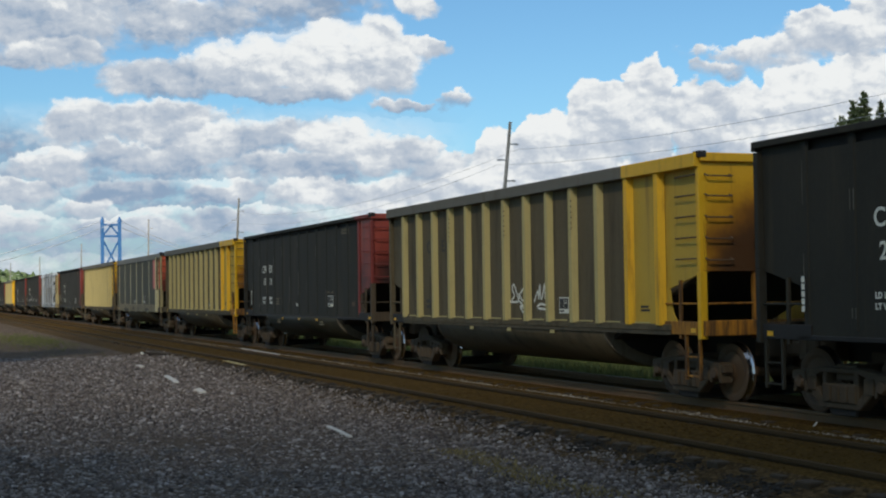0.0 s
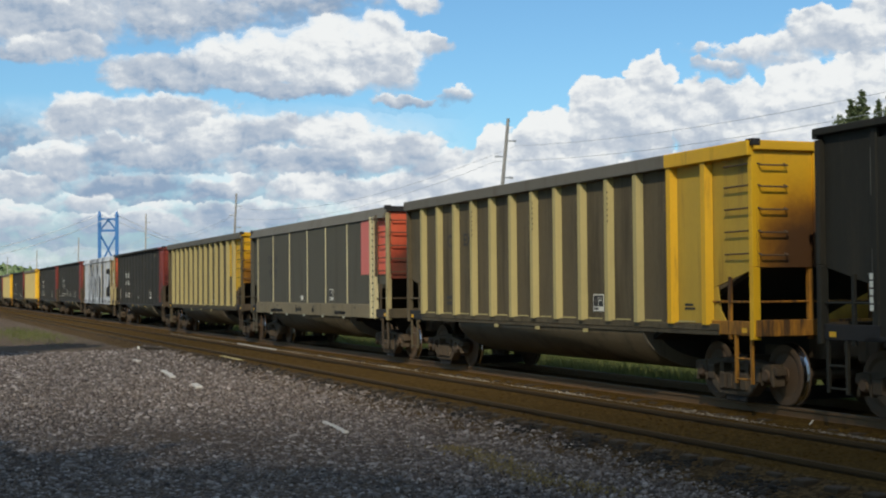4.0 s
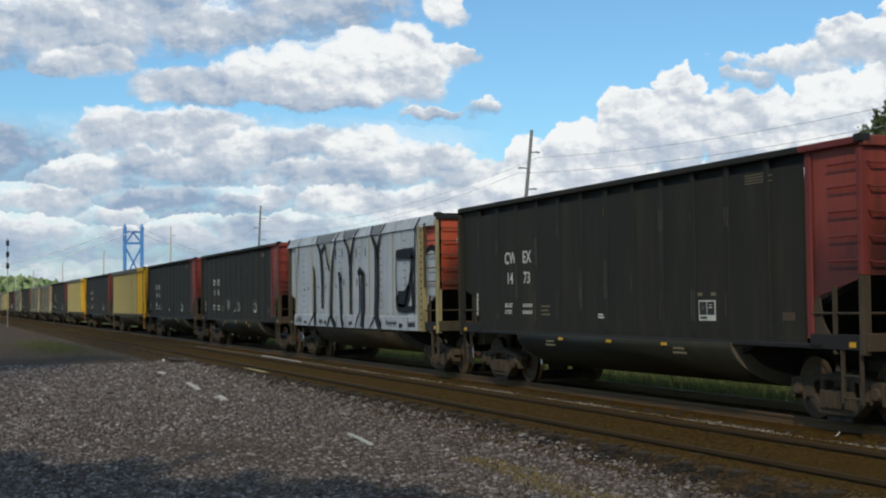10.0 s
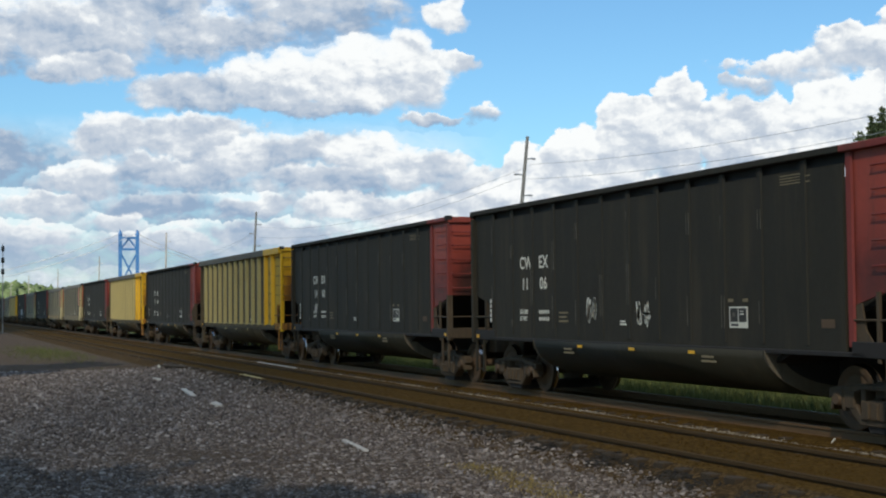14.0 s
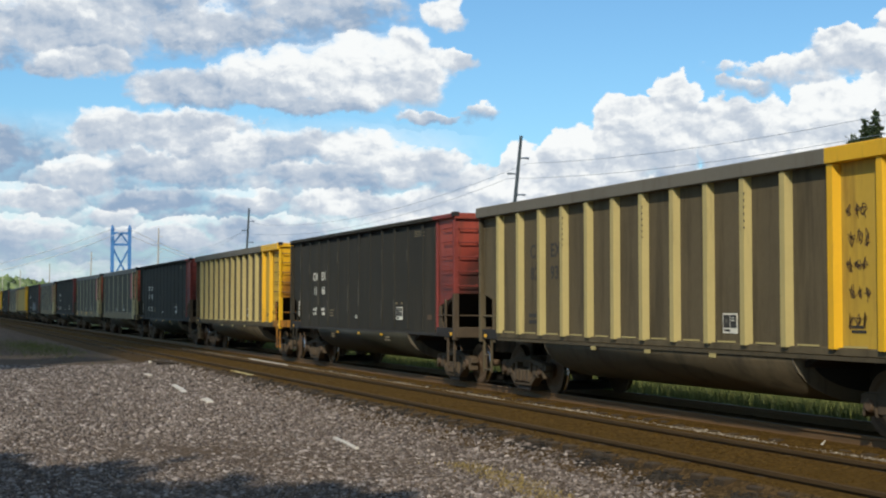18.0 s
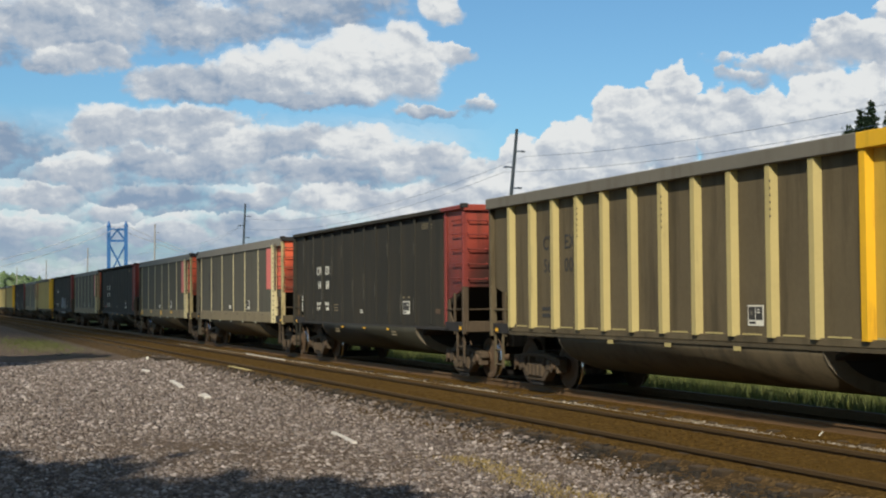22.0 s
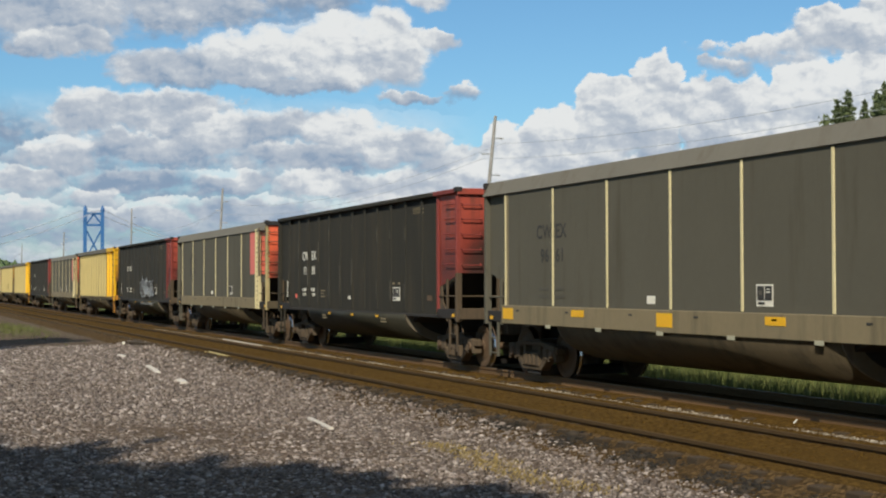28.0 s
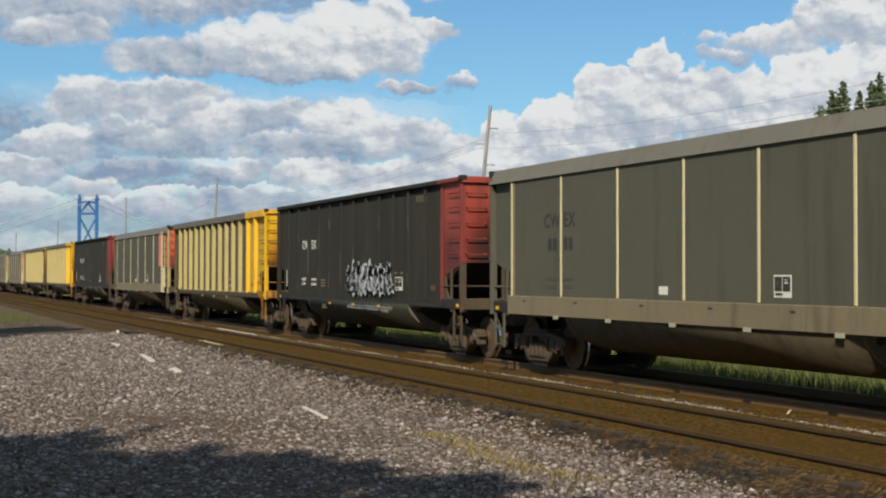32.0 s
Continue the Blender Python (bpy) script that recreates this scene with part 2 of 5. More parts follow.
# ---- mesh helpers ----
def box(bm, x0, x1, y0, y1, z0, z1):
    v = [bm.verts.new((x, y, z)) for x in (x0, x1) for y in (y0, y1) for z in (z0, z1)]
    for f in ((0, 1, 3, 2), (4, 6, 7, 5), (0, 4, 5, 1), (2, 3, 7, 6), (0, 2, 6, 4), (1, 5, 7, 3)):
        bm.faces.new([v[i] for i in f])


def prism(bm, poly, axis, a, b):
    """A polygon given in the two other axes, extruded along axis from a to b."""
    def put(p, q):
        c = list(p)
        c.insert(axis, q)
        return bm.verts.new(c)
    lo, hi = [put(p, a) for p in poly], [put(p, b) for p in poly]
    k = len(poly)
    for i in range(k):
        bm.faces.new((lo[i], lo[(i + 1) % k], hi[(i + 1) % k], hi[i]))
    bm.faces.new(lo[::-1])
    bm.faces.new(hi)


def rod(bm, p, q, r, n=6, r2=None):
    p, q = Vector(p), Vector(q)
    turn = (q - p).to_track_quat("Z", "Y").to_matrix()
    rings = []
    for c, rr in ((p, r), (q, r if r2 is None else r2)):
        rings.append([bm.verts.new(c + turn @ Vector((rr * math.cos(i * math.tau / n), rr * math.sin(i * math.tau / n), 0))) for i in range(n)])
    for i in range(n):
        bm.faces.new((rings[0][i], rings[0][(i + 1) % n], rings[1][(i + 1) % n], rings[1][i]))
    bm.faces.new(rings[0][::-1])
    bm.faces.new(rings[1])


def tube(bm, pts, r, n=6):
    """One continuous tube along a line of points."""
    rings = []
    for i, p in enumerate(pts):
        way = (pts[min(i + 1, len(pts) - 1)] - pts[max(i - 1, 0)]).to_track_quat("Z", "Y").to_matrix()
        rings.append([bm.verts.new(p + way @ Vector((r * math.cos(k * math.tau / n), r * math.sin(k * math.tau / n), 0))) for k in range(n)])
    for a, b in zip(rings, rings[1:]):
        for k in range(n):
            bm.faces.new((a[k], a[(k + 1) % n], b[(k + 1) % n], b[k]))
    bm.faces.new(rings[0][::-1])
    bm.faces.new(rings[-1])


def lathe(bm, prof, n=24):
    """A profile of (radius, y) turned round the y axis."""
    rings = [[bm.verts.new((r * math.cos(i * math.tau / n), y, r * math.sin(i * math.tau / n))) for i in range(n)] for r, y in prof]
    for a, b in zip(rings, rings[1:]):
        for i in range(n):
            bm.faces.new((a[i], a[(i + 1) % n], b[(i + 1) % n], b[i]))
    bm.faces.new(rings[0])
    bm.faces.new(rings[-1])


def finish(bm, name, mats, bevel=0.0):
    bmesh.ops.recalc_face_normals(bm, faces=bm.faces)
    if bevel:
        bmesh.ops.bevel(bm, geom=[e for e in bm.edges if e.calc_face_angle(0) > 0.6], offset=bevel, segments=1, affect="EDGES")
    me = bpy.data.meshes.new(name)
    bm.to_mesh(me)
    bm.free()
    for m in mats if isinstance(mats, (list, tuple)) else [mats]:
        me.materials.append(m)
    return me


def part(name, bm, mat, parent=None, label="", bevel=0.0, at=None):
    me = bm if isinstance(bm, bpy.types.Mesh) else finish(bm, name, mat, bevel)
    ob = new(name, me)
    if parent:
        ob.parent = parent
    if at is not None:
        ob.matrix_parent_inverse = at if isinstance(at, Matrix) else Matrix.Translation(at)
    return tagged(ob, label)


def many(name, verts, faces, mat):
    me = bpy.data.meshes.new(name)
    me.vertices.add(len(verts))
    me.vertices.foreach_set("co", np.asarray(verts, np.float32).ravel())
    k = faces.shape[1]
    me.loops.add(faces.size)
    me.loops.foreach_set("vertex_index", faces.astype(np.int32).ravel())
    me.polygons.add(len(faces))
    me.polygons.foreach_set("loop_start", np.arange(0, faces.size, k, dtype=np.int32))
    me.update(calc_edges=True)
    me.materials.append(mat)
    return me


rng = np.random.default_rng(5)

# ---- ground and tracks ----
TRAIN_Y = 12.94        # middle of the train's track
NEAR_Y = 9.37          # middle of the empty track
LOT_Z = -0.30


# across the tracks: gravel lot, near bed with open tie ends, far bed, ditch, field
SECTION = [(-3000, -2), (-400, -1), (-60, -0.5), (-12, LOT_Z), (0, LOT_Z), (4, LOT_Z), (6.9, LOT_Z), (7.5, -0.265), (7.95, -0.165), (8.13, -0.118), (8.22, -0.064), (8.50, -0.06),
           (8.53, -0.072), (8.70, -0.072), (8.76, -0.055), (10.0, -0.055), (10.03, -0.072), (10.20, -0.072), (10.26, -0.06), (10.7, -0.065), (11.15, -0.14), (11.5, -0.185),
           (11.68, -0.18), (11.76, -0.146), (14.3, -0.146), (15.2, -0.45), (17, -0.55), (30, -0.6), (80, -0.7), (400, -1.5), (3000, -3)]


def bed(y):
    return np.interp(y, [a for a, b in SECTION], [b for a, b in SECTION])


def build_ground():
    ys, zs = [y for y, z in SECTION], [z for y, z in SECTION]
    xs = [-4500, -1500, -600, -300, -150] + list(range(-120, 41, 4)) + [60, 120, 300, 900, 3000]
    verts = [(x, y, z + (0.03 * noise.noise((x * 0.3, y * 0.4, 3)) if y < 7 else 0.012 * noise.noise((x * 0.9, y * 3.0, 1)))) for x in xs for y, z in zip(ys, zs)]
    k = len(ys)
    faces, mats = [], []
    for i in range(len(xs) - 1):
        for j in range(k - 1):
            faces.append((i * k + j, (i + 1) * k + j, (i + 1) * k + j + 1, i * k + j + 1))
            y = 0.5 * (ys[j] + ys[j + 1])
            mats.append(3 if 7.5 < y < 8.2 else 1 if 7.5 < y < 15 else 2 if y > 15 or y < -60 else 0)
    me = bpy.data.meshes.new("ground")
    me.from_pydata(verts, [], faces)
    for m in ("gravel", "ballast", "field", "fringe"):
        me.materials.append(M[m])
    me.polygons.foreach_set("material_index", mats)
    tagged(new("ground", me), "gravel lot, brown track bed and grassy field", "ground", kind="structure")


build_ground()
RAIL_PROFILE = [(-0.07, -0.18), (0.07, -0.18), (0.07, -0.165), (0.012, -0.14), (0.012, -0.05), (0.036, -0.04), (0.036, -0.004), (-0.036, -0.004),
                (-0.036, -0.04), (-0.012, -0.05), (-0.012, -0.14), (-0.07, -0.165)]


def build_track(mid, name, note, tie_top, steel, head):
    base = tagged(new(name), note, "track", kind="structure")
    base.location = (0, mid, 0)
    for side in (-0.7525, 0.7525):
        bm = bmesh.new()
        prism(bm, [(y + side, z) for y, z in RAIL_PROFILE], 0, -1500, 400)
        rail = part("rail", bm, M[steel], base)
        bm = bmesh.new()
        box(bm, -1500, 400, side - 0.03, side + 0.03, -0.006, 0.0)
        part("rail_head", bm, M[head], rail)
    bm = bmesh.new()
    box(bm, -0.115, 0.115, -1.3, 1.3, tie_top - 0.18, tie_top)
    tie = finish(bm, "tie", M["tie"], 0.012)
    bm = bmesh.new()
    box(bm, -0.09, 0.09, -0.17, 0.17, -0.175, -0.162)
    plate = finish(bm, "tie_plate", M["rail"])
    for i in range(150):
        ob = part("tie", tie, None, base)
        ob.location = (6 - 0.54 * i, random.uniform(-0.07, 0.07), random.uniform(-0.02, 0.004))
        ob.rotation_euler.z = random.uniform(-0.03, 0.03)
        if i < 110 and tie_top < -0.1:
            for side in (-0.7525, 0.7525):
                part("tie_plate", plate, None, ob).location = (0, side, 0.01)
    bm = bmesh.new()
    for i in range(300):
        x = 6 - 0.54 * (150 + i)
        box(bm, x - 0.115, x + 0.115, -1.3, 1.3, tie_top - 0.18, tie_top - 0.005)
    tagged(part("tie", bm, M["tie"], base), "row of far ties", kind="stuff")


build_track(TRAIN_Y, "track_far", "rusty steel rails on dark wooden ties under the train", -0.150, "rail", "railtop")
build_track(NEAR_Y, "track_near", "empty rusty track with ties half buried in brown dirt", -0.072, "rail_dark", "rail_dark")

def scatter(name, pts, sizes, mat, label, category="gravel", squash=0.65, seed=1):
    """Loose stones: a sharp eight-cornered lump at each point."""
    r = np.random.default_rng(seed)
    base = np.array([(1, 0, 0), (-1, 0, 0), (0, 1, 0), (0, -1, 0), (0, 0, 1), (0, 0, -1), (0.6, 0.6, 0.55), (-0.6, -0.6, 0.55)]) * 1.1
    fac = np.array([(0, 6, 4), (0, 2, 6), (2, 4, 6), (2, 1, 4), (1, 7, 4), (1, 3, 7), (3, 4, 7), (3, 0, 4), (2, 0, 5), (1, 2, 5), (3, 1, 5), (0, 3, 5)])
    n = len(pts)
    v = base[None] * (1 + r.uniform(-0.3, 0.3, (n, 8, 1)))
    v = v * r.uniform(0.6, 1.2, (n, 1, 3))
    q = r.normal(size=(n, 4))
    q /= np.linalg.norm(q, axis=1, keepdims=True)
    w, x, y, z = q.T
    rot = np.stack([1 - 2 * (y * y + z * z), 2 * (x * y - w * z), 2 * (x * z + w * y), 2 * (x * y + w * z), 1 - 2 * (x * x + z * z), 2 * (y * z - w * x),
                    2 * (x * z - w * y), 2 * (y * z + w * x), 1 - 2 * (x * x + y * y)], -1).reshape(n, 3, 3)
    v = np.einsum("nij,nkj->nki", rot, v)
    v[..., 2] *= squash
    v = v * (sizes[:, None, None] * 0.5) + pts[:, None, :]
    faces = (fac[None] + 8 * np.arange(n)[:, None, None]).reshape(-1, 3)
    ob = new(name, many(name, v.reshape(-1, 3), faces, mat))
    return tagged(ob, label, category, kind="stuff")


def build_stones():
    # denser where the eye comes nearest
    n = 200000
    x = -10 - 40 * rng.random(n) ** 1.7
    y = -1.5 + 9.8 * rng.random(n)
    edge = np.interp(x, [-20, -17.5, -15, -13, -10], [8.10, 8.05, 7.94, 7.78, 7.62])
    keep = (y < edge - 0.5 * rng.random(n) ** 3 + 0.05 * np.sin(x * 3.7) + 0.04 * np.sin(x * 9.1)) & (y < -x * 0.75 + 1) & (y > -x * 0.03 - 2)
    x, y = x[keep], y[keep]
    s = rng.gamma(3.2, 0.0092, len(x)) * (1 + (-x - 10) / 60)
    z = bed(y) + s * 0.12
    scatter("loose_gravel", np.stack([x, y, z], 1), s, M["stones"], "loose crushed stone in grey, tan and white")
    n = 12000
    x = -12 - 50 * rng.random(n) ** 1.4
    y = 11.02 + 0.05 * np.sin(x * 1.3) + rng.normal(0, 0.09, n)
    s = rng.gamma(6, 0.006, n) * (0.75 + 0.4 * np.sin(x * 0.9) * np.sin(x * 2.3))
    scatter("ballast_chips", np.stack([x, y, np.full(n, -0.12)], 1), s, M["chips"], "pale line of clean stone chips between the tracks", seed=2)
    # dark cinders that also stand in for shade between the tie ends
    n = 7000
    x = -9.5 - 30 * rng.random(n) ** 1.2
    y = np.interp(x, [-20, -17.5, -15, -13, -10], [8.14, 8.10, 8.02, 7.94, 7.88]) + rng.normal(0, 0.06, n) - 0.2 * (rng.random(n) < 0.4)
    s = rng.gamma(4, 0.017, n) * (0.6 + 0.5 * np.sin(x * 2.1) * np.sin(x * 5.3))
    scatter("cinder_clods", np.stack([x, y, bed(y)], 1), s, M["clods"], "black clods and cinders along the track bed, also drawing the tie ends' shade", squash=0.45, seed=5)
    n = 16000
    x = -12 - 40 * rng.random(n) ** 1.4
    y = 8.25 + 6.2 * rng.random(n)
    s = rng.gamma(5, 0.0045, n)
    scatter("brown_ballast", np.stack([x, y, bed(y)], 1), s, M["ballast"], "oily brown ballast between the ties", seed=3)


build_stones()


def blades(name, pts, height, width, mat, label, category, lean=0.35, seed=1):
    """Grass: a bent, tapering blade of two quads and a tip at each point."""
    r = np.random.default_rng(seed)
    n = len(pts)
    a = r.uniform(0, math.tau, n)
    h = height * r.uniform(0.5, 1.2, n)
    l = lean * h * r.uniform(0.2, 1.4, n)
    d = np.stack([np.cos(a), np.sin(a), 0 * a], 1)
    side = np.stack([-np.sin(a + 0.8), np.cos(a + 0.8), 0 * a], 1) * (width * r.uniform(0.6, 1.3, n))[:, None]
    up = np.array([0, 0, 1.0])
    rows = []
    for f, wd in ((0, 1.0), (0.55, 0.8), (1.0, 0.12)):
        c = pts + d * (l * f * f)[:, None] + up * (h * f)[:, None]
        rows += [c - side * wd, c + side * wd]
    v = np.stack(rows, 1).reshape(-1, 3)
    f = np.array([(0, 1, 3, 2), (2, 3, 5, 4)])
    faces = (f[None] + 6 * np.arange(n)[:, None, None]).reshape(-1, 4)
    return tagged(new(name, many(name, v, faces, mat)), label, category, kind="stuff")


def build_grass():
    n = 75000
    x = 2 - 110 * rng.random(n) ** 1.2
    y = 16.4 + 9 * rng.random(n) ** 1.5
    z = np.interp(y, [15.2, 17, 30], [-0.45, -0.55, -0.6])
    blades("tall_grass", np.stack([x, y, z], 1), 0.42, 0.009, M["grass"], "tall green grass beyond the tracks", "grass")
    n = 1500
    t = rng.random(n)
    x = -17.0 + 4.6 * t + rng.normal(0, 0.15, n)
    y = 6.56 + 0.12 * np.sin(7 * t) + rng.normal(0, 0.16, n)
    blades("dry_weeds", np.stack([x, y, np.full(n, LOT_Z)], 1), 0.05, 0.006, M["straw"], "low yellowed weeds in the gravel", "weeds", 0.9, 2)
    n = 3000
    x = -72 + rng.normal(0, 7, n)
    y = 5.6 + rng.normal(0, 0.9, n)
    blades("dry_weeds", np.stack([x, y, np.full(n, LOT_Z)], 1), 0.05, 0.02, M["grass"], "thin yellow-green weeds at the edge of the lot", "weeds", 0.6, 4)


build_grass()


# ---- the coal cars ----
LEN = 14.7
HALF = LEN / 2
LEVELS = (2.25, 2.58, 2.91, 3.24, 3.55)


def wheel_set():
    bm = bmesh.new()
    rod(bm, (0, -0.6, 0), (0, 0.6, 0), 0.08, 10)
    for k in (-1, 1):
        lathe(bm, [(0.12, k * 0.82), (0.13, k * 0.80), (0.32, k * 0.775), (0.37, k * 0.80), (0.44, k * 0.80), (0.455, k * 0.79), (0.457, k * 0.72),
                   (0.487, k * 0.695), (0.487, k * 0.67), (0.40, k * 0.67), (0.33, k * 0.70), (0.14, k * 0.66), (0.09, k * 0.60)])
        lathe(bm, [(0.10, k * 0.84), (0.10, k * 1.10), (0.075, k * 1.14), (0.03, k * 1.14)], 12)
    me = finish(bm, "wheelset", [M["wheel"], M["tread"]])
    for p in me.polygons:
        c = p.center
        if 0.45 < math.hypot(c.x, c.z) < 0.475:
            p.material_index = 1
    return me


WHEELSET = wheel_set()


def side_frame_mesh():
    bm = bmesh.new()
    upper = [(-1.12, 0.46), (-1.10, 0.60), (-0.80, 0.63), (-0.45, 0.68), (0.45, 0.68), (0.80, 0.63), (1.10, 0.58), (1.12, 0.46), (0.72, 0.50), (0.40, 0.60), (-0.40, 0.60), (-0.72, 0.50)]
    prism(bm, upper, 1, -0.09, 0.09)
    lower = [(-0.72, 0.50), (-0.70, 0.36), (-0.40, 0.12), (0.40, 0.12), (0.70, 0.36), (0.72, 0.50), (0.58, 0.46), (0.36, 0.24), (-0.36, 0.24), (-0.58, 0.46)]
    prism(bm, lower, 1, -0.10, 0.10)
    for x in (-0.89, 0.89):
        prism(bm, [(x - 0.17, 0.30), (x - 0.12, 0.62), (x + 0.12, 0.62), (x + 0.17, 0.30), (x + 0.11, 0.30), (x + 0.08, 0.40), (x - 0.08, 0.40), (x - 0.11, 0.30)], 1, -0.11, 0.11)
    for x in (-0.34, 0.34):
        box(bm, x - 0.05, x + 0.05, -0.10, 0.10, 0.22, 0.62)
    box(bm, -0.36, 0.36, -0.13, 0.13, 0.20, 0.46)
    for x in (-0.62, 0.62):
        box(bm, x - 0.10, x + 0.10, -0.12, 0.12, 0.34, 0.56)
    for x in (-0.18, 0.0, 0.18):
        box(bm, x - 0.03, x + 0.03, -0.16, 0.16, 0.22, 0.44)
    return finish(bm, "side_frame", M["steel"], 0.015)


SIDE_FRAME = side_frame_mesh()


def spring_mesh():
    bm = bmesh.new()
    turns, k = 4.5, 9
    pts = [Vector((0.075 * math.cos(i * math.tau / k), 0.075 * math.sin(i * math.tau / k), 0.20 + 0.30 * i / (turns * k))) for i in range(int(turns * k) + 1)]
    tube(bm, pts, 0.02, 4)
    return finish(bm, "spring", M["steel"])


SPRING = spring_mesh()


def add_truck(car, x):
    bm = bmesh.new()
    box(bm, -0.22, 0.22, -1.0, 1.0, 0.50, 0.72)
    box(bm, -0.35, 0.35, -0.3, 0.3, 0.70, 0.86)
    for k in (-0.45, 0.45):
        rod(bm, (k, -0.66, 0.42), (k, 0.66, 0.42), 0.05)
    # added dark block in place of the shadow below the side frames
    shade_bm = bmesh.new()
    prism(shade_bm, [(-0.27, 0.02), (0.27, 0.02), (0.36, 0.19), (-0.36, 0.19)], 1, -1.06, 1.06)
    truck = part("truck", bm, M["steel"], car, "brown dusty cast-steel truck", 0.02, at=(x, 0, 0))
    part("spring_plank", shade_bm, M["dark"], truck, bevel=0.02)
    for y in (-1.0, 1.0):
        part("side_frame", SIDE_FRAME, None, truck, at=(0, y, 0))
        for k in (-0.2, 0, 0.2):
            part("spring", SPRING, None, truck, at=(k, y, 0))
    for k in (-0.89, 0.89):
        part("wheelset", WHEELSET, None, truck, "rusty wheels with bright treads", at=(k, 0, 0.457))


def X(s):
    return s - HALF


def mirrored(bm):
    """The same piece for the other side of the car."""
    bm2 = bm.copy()
    for v in bm2.verts:
        v.co.y = -v.co.y
    return bm2


def both(name, bm, mat, car, label="", bevel=0.0):
    part(name, mirrored(bm), mat, car, label, bevel)
    part(name, bm, mat, car, label, bevel)


def add_ladders(car, mat, right, post=None, stiles=False, iron=None):
    """Grab irons and posts round one end; right: the end that carries the paint."""
    k = 1 if right else -1
    for y in (-1, 1):
        for z0, z1, paint in ((1.0, 2.05, mat if post == M["red"] else post or mat), (2.05, 3.72, post or mat)):
            bm = bmesh.new()
            box(bm, k * (HALF - 0.10), k * (HALF + 0.0), y * 1.57, y * 1.44, z0, z1)
            part("corner_post", bm, paint or mat, car, bevel=0.01)
        for name, zs in (("grab_iron", LEVELS if right else ()),):
            for z in zs:
                bm = bmesh.new()
                a, b, o = k * (HALF - 0.74), k * (HALF - 0.12), y * 1.555
                rod(bm, (a, y * 1.5, z), (a, o, z), 0.014)
                rod(bm, (b, y * 1.5, z), (b, o, z), 0.014)
                rod(bm, (a, o, z), (b, o, z), 0.014)
                part(name, bm, iron or mat, car)
        if right:
            bm = bmesh.new()
            box(bm, k * (HALF - 0.11), k * (HALF + 0.08), y * 1.60, y * 1.46, 3.80, 3.905)
            part("corner_cap", bm, M["dark"], car, bevel=0.01)
        for z in LEVELS:
            bm = bmesh.new()
            o = k * (HALF + 0.09)
            rod(bm, (k * HALF, y * 1.46, z), (o, y * 1.46, z - 0.03), 0.014)
            rod(bm, (k * HALF, y * 1.02, z), (o, y * 1.02, z - 0.03), 0.014)
            rod(bm, (o, y * 1.46, z - 0.03), (o, y * 1.02, z - 0.03), 0.014)
            part("grab_iron", bm, iron or mat, car)
        if stiles:
            bm = bmesh.new()
            box(bm, k * (HALF + 0.07), k * (HALF + 0.11), y * 1.05, y * 0.99, 1.3, 3.72)
            part("ladder_stile", bm, mat, car)
            bm = bmesh.new()
            box(bm, k * (HALF - 0.81), k * (HALF - 0.75), y * 1.62, y * 1.57, 2.1, 3.68)
            part("ladder_stile", bm, mat, car)
        bm = bmesh.new()
        for s in (0.15, 0.55):
            box(bm, k * (HALF - s) - 0.025, k * (HALF - s) + 0.025, y * 1.52, y * 1.48, 0.36, 1.06)
        for z in (0.42, 0.72):
            rod(bm, (k * (HALF - 0.15), y * 1.5, z), (k * (HALF - 0.55), y * 1.5, z), 0.018)
        part("step", bm, mat, car)
    bm = bmesh.new()
    for y in (-0.55, 0.55):
        box(bm, k * (HALF - 0.10), k * (HALF - 0.03), y - 0.04, y + 0.04, 1.0, 2.08)
    for z in (1.55,):
        rod(bm, (k * (HALF - 0.06), -1.5, z), (k * (HALF - 0.06), 1.5, z), 0.018)
        for y in (-1.5, 1.5):
            rod(bm, (k * (HALF - 0.06), y, z), (k * (HALF - 1.2), y, z), 0.018)
    for y in (-1.5, 1.5):
        box(bm, k * (HALF - 0.70) - 0.03, k * (HALF - 0.70) + 0.03, y - 0.02, y + 0.02, 1.0, 1.92)
    part("end_frame", bm, mat, car)


